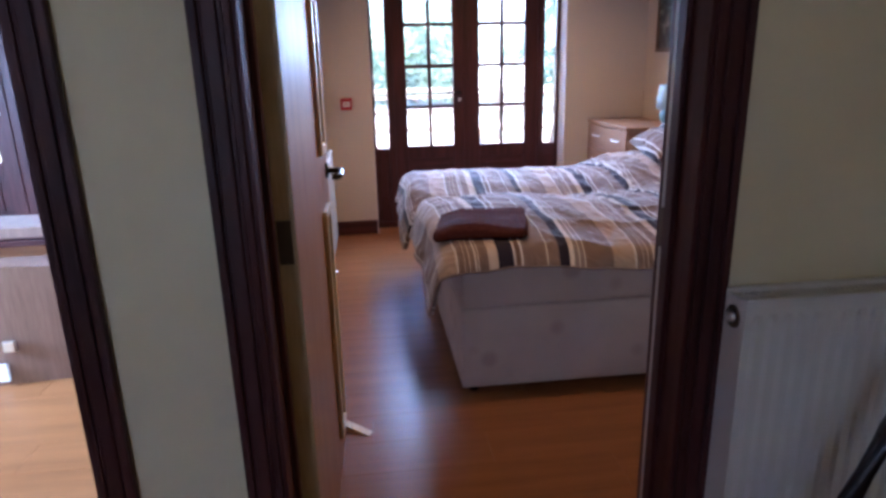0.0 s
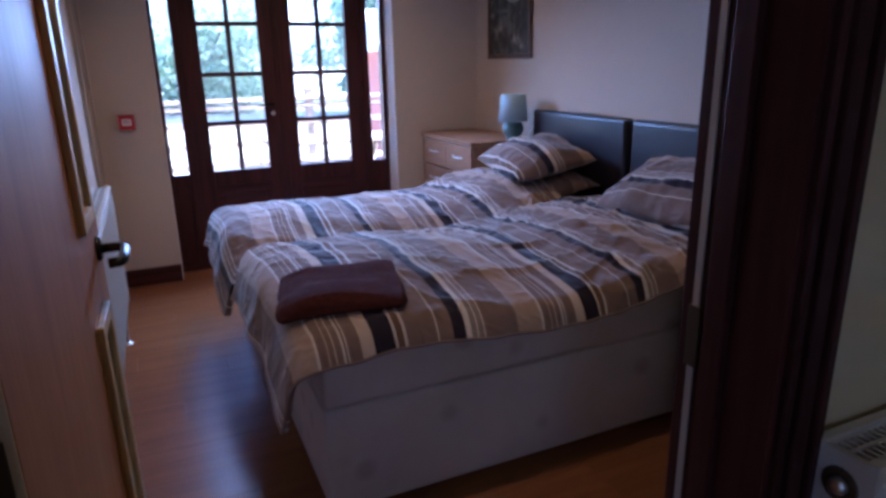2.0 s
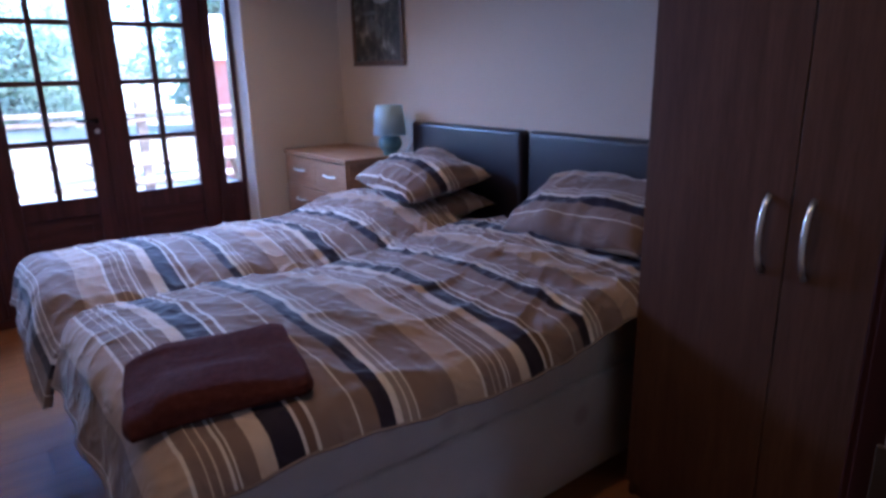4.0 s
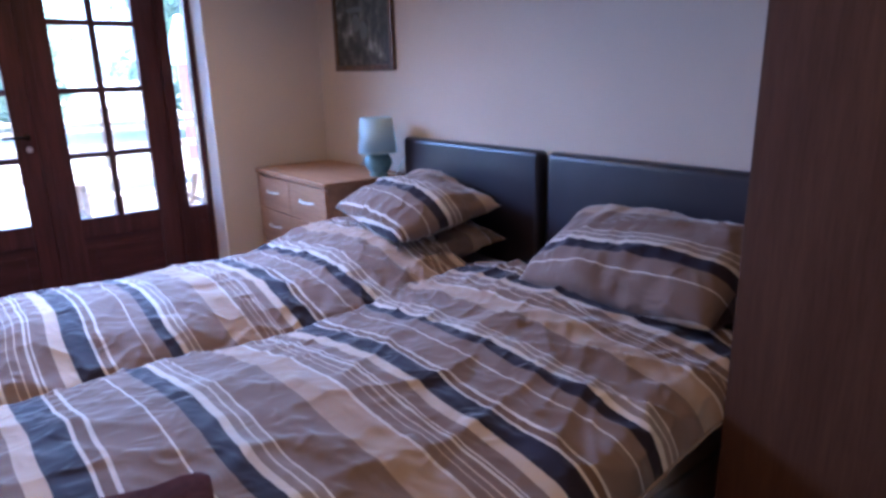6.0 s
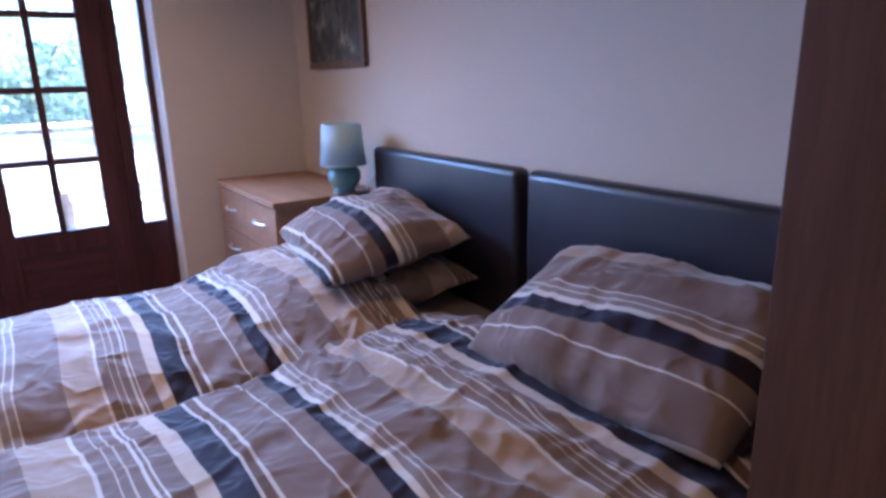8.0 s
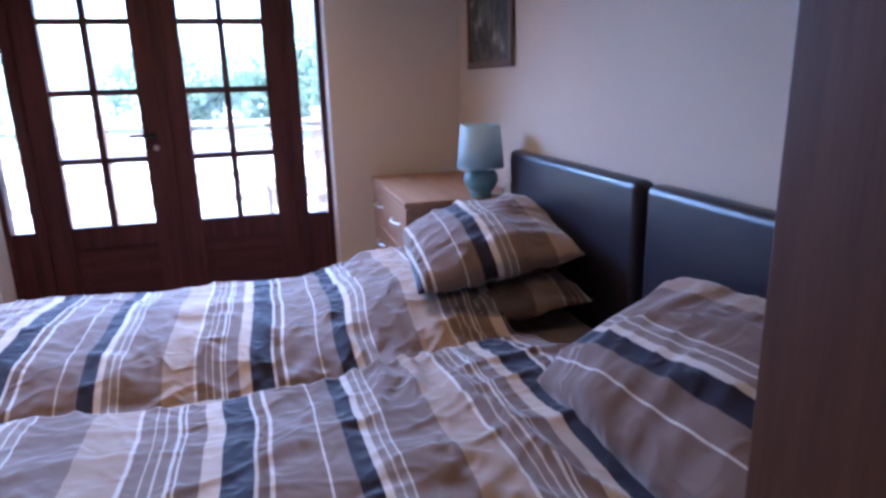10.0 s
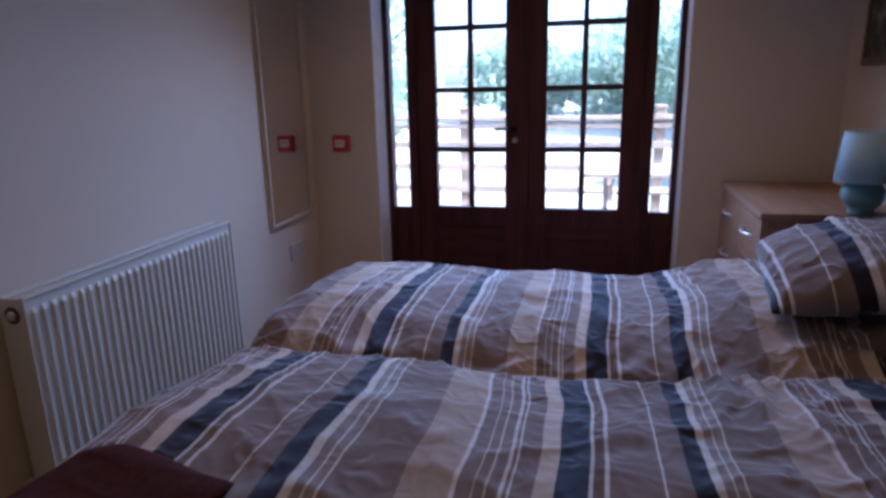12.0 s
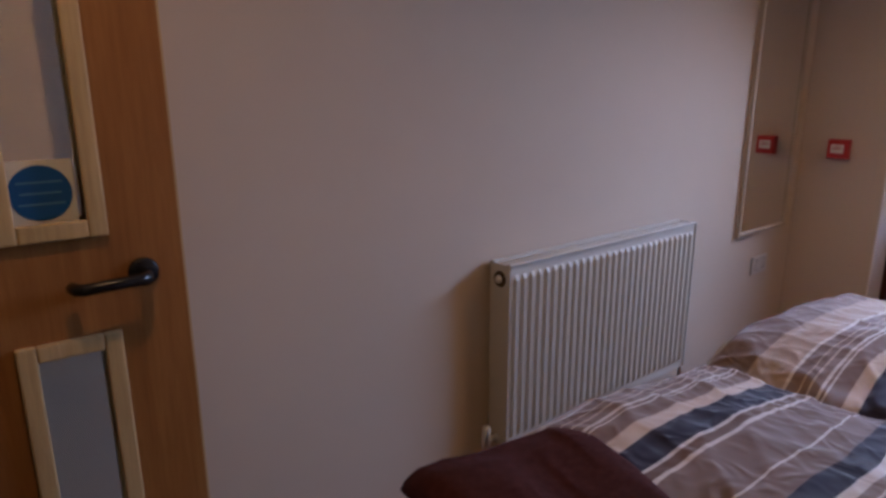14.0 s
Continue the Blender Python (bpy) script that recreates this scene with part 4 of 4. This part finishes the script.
# ---- wardrobe ----
def wardrobe():
    x0, y1, y0, h = 1.966, 2.708, 1.83, 1.95
    w = empty("wardrobe", "tall brown wood-effect wardrobe with silver bow handles", "wardrobe", (x0, y0, 0))
    W, D = y1 - y0, XR - 0.02 - x0
    part("carcass", boxes((0.022, D, 0, 0.018, 0, h), (0.022, D, W - 0.018, W, 0, h), (D - 0.012, D, 0.018, W - 0.018, 0.06, h), (0.022, D - 0.012, 0.018, W - 0.018, h - 0.018, h), (0.022, D - 0.012, 0.018, W - 0.018, 0.06, 0.078)), OAK_V, w)
    part("plinth", boxes((0.03, 0.046, 0.018, W - 0.018, 0, 0.06)), OAK_V, w)
    sp = W - 0.41
    for a, c, hy in ((0.002, sp - 0.0015, sp - 0.05), (sp + 0.0015, W - 0.002, sp + 0.055)):
        dr = part("door", boxes((0.0, 0.02, a, c, 0.062, h - 0.002), bevel=0.002), OAK_V, w)
        bm = tube(bmesh.new(), arc((0.0, hy, 0.87), (0.0, hy, 1.065), (-0.034, 0, 0), 12), 0.0065, 8)
        part("handle", bm, CHROME, dr, "silver bow handle", True)
    return w


wardrobe()


# ---- mirror, call point, socket, wedge ----
def mirror():
    y0, y1, z0, z1 = 5.10, 5.55, 0.70, 1.95
    m = empty("wall_mirror", "tall wall mirror in a thin pale wooden frame", "mirror", (XL, y0, z0))
    W, H = y1 - y0, z1 - z0
    f = 0.015
    for d in ((0.001, 0.022, 0, W, 0, f), (0.001, 0.022, 0, W, H - f, H), (0.001, 0.022, 0, f, f, H - f), (0.001, 0.022, W - f, W, f, H - f)):
        part("frame_rail", boxes(d, bevel=0.003), PALE_FRAME, m, "thin pale wooden frame")
    part("mirror_glass", boxes((0.002, 0.013, f, W - f, f, H - f)), MIRROR, m, "silvered mirror glass")
    return m


mirror()


def call_point():
    x, z = 0.170, 1.075
    c = empty("fire_call_point", "red break-glass fire alarm call point on the wall", "fire alarm", (x, YF, z))
    part("back_box", boxes((-0.045, 0.045, -0.034, 0, -0.045, 0.045), bevel=0.006), RED, c)
    part("bezel", boxes((-0.044, 0.044, -0.044, -0.034, -0.044, 0.044), bevel=0.005), RED, c)
    part("glass_plate", boxes((-0.027, 0.027, -0.0465, -0.043, -0.018, 0.022), bevel=0.001), WHITE, c, "white break-glass plate")
    for zz in (0.010, 0.0):
        part("print_line", boxes((-0.018, 0.018, -0.0478, -0.0466, zz - 0.002, zz + 0.002)), RED, c)
    return c


call_point()


def socket():
    y, z = 5.36, 0.53
    s = empty("wall_socket", "white double electrical socket on the cream wall", "socket", (XL, y, z))
    plate = part("plate", boxes((0.0, 0.010, -0.073, 0.073, -0.043, 0.043), bevel=0.003), IVORY, s)
    for yy in (-0.035, 0.035):
        part("switch", boxes((0.010, 0.014, yy - 0.012 + 0.012, yy + 0.012, 0.012, 0.030), bevel=0.001), IVORY, plate)
        for dy, dz, w, h in ((0, -0.004, 0.002, 0.004), (-0.011, -0.02, 0.0035, 0.0016), (0.011, -0.02, 0.0035, 0.0016)):
            part("slot", boxes((0.0095, 0.0106, yy + dy - w, yy + dy + w, dz - h, dz + h)), BLACK, plate)
    return s


socket()


def wedge():
    bm = bmesh.new()
    pts = [(0, 0, 0), (0.12, 0, 0), (0.12, 0, 0.028), (0, 0, 0.003)]
    a = [bm.verts.new((x, y - 0.018, z)) for x, y, z in pts]
    c = [bm.verts.new((x, y + 0.018, z)) for x, y, z in pts]
    bm.faces.new(a)
    bm.faces.new(c[::-1])
    for k in range(4):
        bm.faces.new((a[k], c[k], c[(k + 1) % 4], a[(k + 1) % 4]))
    bmesh.ops.bevel(bm, geom=list(bm.edges), offset=0.0015, segments=1, affect="EDGES")
    ob = tagged(mesh_object("door_wedge", bm, BEAD), "small pale wooden wedge on the floor under the door", "door wedge")
    ob.matrix_basis = pose(0.27, 2.60, 0.0, 0, 0, 150)


wedge()


def downlight(place, label):
    """A round ceiling spotlight: trim ring with a shallow reflector dish in it."""
    c = empty("ceiling_downlight", label, "ceiling light", (place[0], place[1], TOP))
    part("trim_ring", lathe(bmesh.new(), [(0.040, -0.001), (0.052, -0.001), (0.050, -0.007), (0.042, -0.009), (0.040, -0.001)], (0, 0, 0), 32), WHITE, c, "white trim ring", True)
    part("reflector", lathe(bmesh.new(), [(0.0, -0.001), (0.039, -0.001), (0.039, -0.004), (0.0, -0.002)], (0, 0, 0), 32), CHROME, c, "bright reflector", True)
    return c


downlight((0.86, 2.56), "small round ceiling downlight by the bedroom door")
downlight((1.25, 4.62), "small round ceiling downlight over the beds")
# unseen fitting, added to go with the hall's warm fill
downlight((1.6, 0.3), "small round unseen ceiling downlight, added for the hall's warm fill")


# ---- the adjoining room, seen past the hall ----
def side_desk():
    d = empty("desk", "brown wooden desk with a curved front panel", "desk", (-1.6, 3.30, 0))
    bm = bmesh.new()
    n = 24
    pts = [(-0.8 + 1.3 * k / n, 0.05 * math.sin(math.pi * k / n)) for k in range(n + 1)]
    ring = [[bm.verts.new((x, -y + dy, z + (0.03 * math.sin(math.pi * k / n) if z > 0.1 else 0))) for k, (x, y) in enumerate(pts)] for dy, z in ((0, 0.0), (0, 0.55), (0.02, 0.55), (0.02, 0.0))]
    for k in range(n):
        for a in range(4):
            bm.faces.new((ring[a][k], ring[a][k + 1], ring[(a + 1) % 4][k + 1], ring[(a + 1) % 4][k]))
    for k in (0, n):
        bm.faces.new([ring[a][k] for a in range(4)])
    part("front_panel", bm, DESK, d)
    part("rear_top", boxes((-0.8, 0.5, 0.30, 0.60, 0.61, 0.665), bevel=0.006), DESK, d)
    part("end_panel", boxes((-0.8, -0.78, 0.02, 0.60, 0.0, 0.61)), DESK, d)
    part("end_panel", boxes((0.48, 0.5, 0.02, 0.60, 0.0, 0.61)), DESK, d)
    part("lower_top", boxes((-0.78, 0.48, 0.02, 0.30, 0.50, 0.52), bevel=0.003), DESK, d)
    part("bracket", boxes((0.24, 0.29, -0.052, -0.035, 0.17, 0.22), bevel=0.003), CHROME, d, "small metal bracket")
    part("label_plate", boxes((0.19, 0.24, -0.056, -0.040, 0.03, 0.11), bevel=0.002), WHITE, d, "white plate")
    return d


side_desk()


def hall_frame():
    """The dark tube that shows in front of the hall radiator."""
    h = empty("folding_stand", "black metal tube stand beside the hall radiator", "stand", (1.30, 1.30, 0))
    part("leg", tube(bmesh.new(), [(-0.37, -0.02, 0.0), (-0.145, 0.0, 0.60), (-0.09, 0.0, 0.74), (0.0, 0.02, 0.86)], 0.018, 12), BLACK, h, "", True)
    part("leg", tube(bmesh.new(), [(0.37, -0.02, 0.0), (0.145, 0.0, 0.60), (0.09, 0.0, 0.74), (0.0, 0.02, 0.86)], 0.018, 12), BLACK, h, "", True)
    part("crossbar", tube(bmesh.new(), [(-0.18, 0, 0.5), (0.18, 0, 0.5)], 0.012, 10), BLACK, h, "", True)
    return h


hall_frame()


# ---- outside: deck, balustrade, picnic bench, trees ----
FY = 9.4
GRASS, nt, b = material("rough_grass", (0.06, 0.10, 0.025), 0.95)
nt.links.new(ramp(nt, noise_tex(nt, mapped(nt, (1, 1, 1)), 0.8, 6), [(0.3, (0.17, 0.155, 0.10)), (0.7, (0.25, 0.225, 0.15))]), b.inputs["Base Color"])
bm = bmesh.new()
box(bm, -900, 900, -900, 900, -0.9, -0.5)
structure("ground", bm, GRASS, "dry pale grass and gravel beyond the deck", "ground")


def deck():
    d = empty("deck", "weathered softwood decking outside the french doors", "deck", (-3, YF + T, 0), kind="structure")
    w = 0.14
    proto = None
    for k in range(27):
        y = 0.01 + k * (w + 0.006)
        if proto is None:
            proto = part("plank", boxes((0, 9.5, 0, w, -0.13, -0.10), bevel=0.003), DECK, d)
            proto.location = (0, y, 0)
        else:
            o = new("plank", proto.data)
            o.parent, o.location = d, (0, y, 0)
    part("joist", boxes((0, 9.5, 0.0, 0.05, -0.5, -0.131), (0, 9.5, 3.80, 3.86, -0.5, -0.131)), DECK, d)


deck()


def balustrade():
    f = empty("balustrade", "weathered timber deck balustrade with horizontal rails", "balustrade", (0, FY, 0), kind="structure")
    for x in (-4.0, -1.95, 0.09, 2.17, 4.2, 6.2):
        part("post", boxes((x - 0.05, x + 0.05, -0.05, 0.05, -0.13, 1.10), (x - 0.06, x + 0.06, -0.06, 0.06, 1.10, 1.135), bevel=0.006), DECK, f)
    for z, h in ((0.20, 0.075), (0.445, 0.075), (0.69, 0.07), (0.90, 0.05)):
        part("rail", boxes((-4.1, 6.4, -0.085, -0.05, z, z + h), bevel=0.005), DECK, f)
    part("handrail", boxes((-4.1, 6.4, -0.10, 0.04, 0.985, 1.03), bevel=0.006), DECK, f)
    return f


balustrade()


def picnic_table():
    t = empty("picnic_table", "weathered wooden picnic table on the deck", "picnic table", (2.15, 8.1, -0.10))
    for k in range(5):
        part("table_board", boxes((-0.75, 0.75, -0.35 + k * 0.142, -0.35 + k * 0.142 + 0.132, 0.70, 0.735), bevel=0.004), DECK, t)
    for s in (-1, 1):
        for k in range(2):
            a = s * 0.62 + k * 0.13 - 0.13
            part("bench_board", boxes((-0.75, 0.75, a, a + 0.12, 0.42, 0.45), bevel=0.004), DECK, t)
    for x in (-0.5, 0.5):
        part("leg", tube(bmesh.new(), [(x, -0.55, 0), (x, -0.12, 0.70)], 0.04, 4), DECK, t)
        part("leg", tube(bmesh.new(), [(x, 0.55, 0), (x, 0.12, 0.70)], 0.04, 4), DECK, t)
        part("crossbeam", boxes((x - 0.02, x + 0.02, -0.72, 0.72, 0.36, 0.42), bevel=0.003), DECK, t)
        part("top_beam", boxes((x - 0.02, x + 0.02, -0.35, 0.35, 0.64, 0.70), bevel=0.003), DECK, t)


picnic_table()

BARK = plaster("rough_bark", (0.10, 0.075, 0.05), (0.16, 0.12, 0.085))
LEAF, nt, b = material("mixed_leaves", (0.08, 0.13, 0.03), 0.6)
geo = nt.nodes.new("ShaderNodeNewGeometry")
nt.links.new(ramp(nt, geo.outputs["Random Per Island"], [(0.0, (0.11, 0.15, 0.09)), (0.5, (0.15, 0.19, 0.12)), (1.0, (0.19, 0.23, 0.16))]), b.inputs["Base Color"])

thin = nt.nodes.new("ShaderNodeBsdfTranslucent")
thin.inputs["Color"].default_value = (0.42, 0.52, 0.30, 1)
blend = nt.nodes.new("ShaderNodeMixShader")
blend.inputs[0].default_value = 0.45
nt.links.new(b.outputs[0], blend.inputs[1])
nt.links.new(thin.outputs[0], blend.inputs[2])
nt.links.new(blend.outputs[0], nt.nodes["Material Output"].inputs["Surface"])


def tree(x, y, height, spread, seed, leaves=7000):
    rng = random.Random(seed)
    t = empty("tree", "leafy green broadleaf tree beyond the deck", "tree", (x, y, -0.5), "trees beyond the deck")
    bm = bmesh.new()
    for k in range(7):
        a = rng.uniform(0, 6.28)
        tip = Vector((math.cos(a) * spread * rng.uniform(0.4, 0.8), math.sin(a) * spread * rng.uniform(0.4, 0.8), height * rng.uniform(0.6, 0.95)))
        st = Vector((0, 0, height * rng.uniform(0.2, 0.4)))
        tube(bm, [st, st.lerp(tip, 0.5) + Vector((0, 0, 0.3)), tip], 0.05, 6)
    lathe(bm, [(0.22, 0), (0.15, height * 0.2), (0.09, height * 0.6), (0.03, height * 0.92)], (0, 0, 0), 10)
    part("trunk", bm, BARK, t)
    clumps = []
    for k in range(60):
        a, q, zz = rng.uniform(0, 6.28), rng.uniform(0.2, 1.0), rng.uniform(0.12, 1.0)
        prof = spread * (1.0 - 0.55 * abs(zz - 0.5))
        clumps.append((Vector((math.cos(a) * q * prof, math.sin(a) * q * prof, zz * height)), rng.uniform(0.35, 0.8) * spread * 0.42))
    verts, faces = [], []
    for k in range(leaves):
        c, rad = rng.choice(clumps)
        p = c + Vector((rng.gauss(0, 1), rng.gauss(0, 1), rng.gauss(0, 0.8))) * rad * 0.6
        d1 = Vector((rng.uniform(-1, 1), rng.uniform(-1, 1), rng.uniform(-1, 1))).normalized()
        d2 = d1.orthogonal().normalized()
        s = rng.uniform(0.10, 0.22)
        n = len(verts)
        verts += [p - d1 * s, p + d2 * s * 0.5, p + d1 * s, p - d2 * s * 0.5]
        faces.append((n, n + 1, n + 2, n + 3))
    me = bpy.data.meshes.new("crown")
    me.from_pydata([tuple(q) for q in verts], [], faces)
    me.materials.append(LEAF)
    crown = new("crown", me)
    crown.parent = t


for k, (x, y, h, s) in enumerate([(-3.8, 15, 3.6, 2.0), (-1.2, 22, 2.8, 2.0), (1.8, 20, 2.9, 2.0), (5.5, 16.5, 5.5, 2.2), (7.4, 16, 7.0, 2.8), (10.5, 15, 7, 2.8), (-7.5, 17, 6, 2.6), (6.9, 21, 7.5, 3.0), (9.0, 22, 8.5, 3.4), (13.0, 20, 8.5, 3.4), (2.5, 27, 4.4, 3.0)]):
    tree(0.5 + (x - 0.5) * 1.7, 3.0 + (y - 3.0) * 1.7, 1.7 * (h - 1.87) + 1.87, s * 1.5, 40 + k)


def outbuilding():
    o = empty("outbuilding", "small terracotta-rendered outbuilding with a pale roof beyond the deck", "outbuilding", (5.50, 13.2, -0.5))
    part("wall", boxes((-0.9, 0.9, 0, 1.6, 0, 2.15)), TERRACOTTA, o)
    bm = bmesh.new()
    v = [bm.verts.new(p) for p in ((-1.1, -0.2, 2.15), (1.1, -0.2, 2.15), (1.1, 0.8, 2.95), (-1.1, 0.8, 2.95), (1.1, 1.8, 2.15), (-1.1, 1.8, 2.15))]
    for f in ((0, 1, 2, 3), (3, 2, 4, 5), (0, 3, 5), (1, 4, 2), (0, 5, 4, 1)):
        bm.faces.new([v[k] for k in f])
    part("roof", bm, REVEAL, o, "pale sheet roof")


TERRACOTTA = plaster("terracotta_render", (0.36, 0.11, 0.07), (0.42, 0.14, 0.09))
outbuilding()

# ---- floor planks, last ----
rng = random.Random(5)
w, ln = 0.192, 1.285
shared = {}


def plank(y, x0, x1):
    size = round(x1 - x0, 3)
    if size not in shared:
        bm = boxes((0.0002, size - 0.0002, 0.0002, w - 0.0002, -0.012, 0.0))
        bmesh.ops.bevel(bm, geom=[e for e in bm.edges if all(v.co.z > -0.001 for v in e.verts)], offset=0.0008, segments=1, affect="EDGES")
        shared[size] = part("plank", bm, FLOOR, base)
        shared[size].location = (x0, y, 0)
    else:
        o = new("plank", shared[size].data)
        o.parent, o.location = base, (x0, y, 0)


row = 0
y = -1.3
offs = [0.0, 0.43, 0.86, 0.2, 0.65, 1.05]
while y < YF + 0.16:
    x = -4.0 - offs[row % 6]
    while x < XR:
        plank(y, max(x, -4.0), min(x + ln, XR))
        x += ln
    y += w
    row += 1
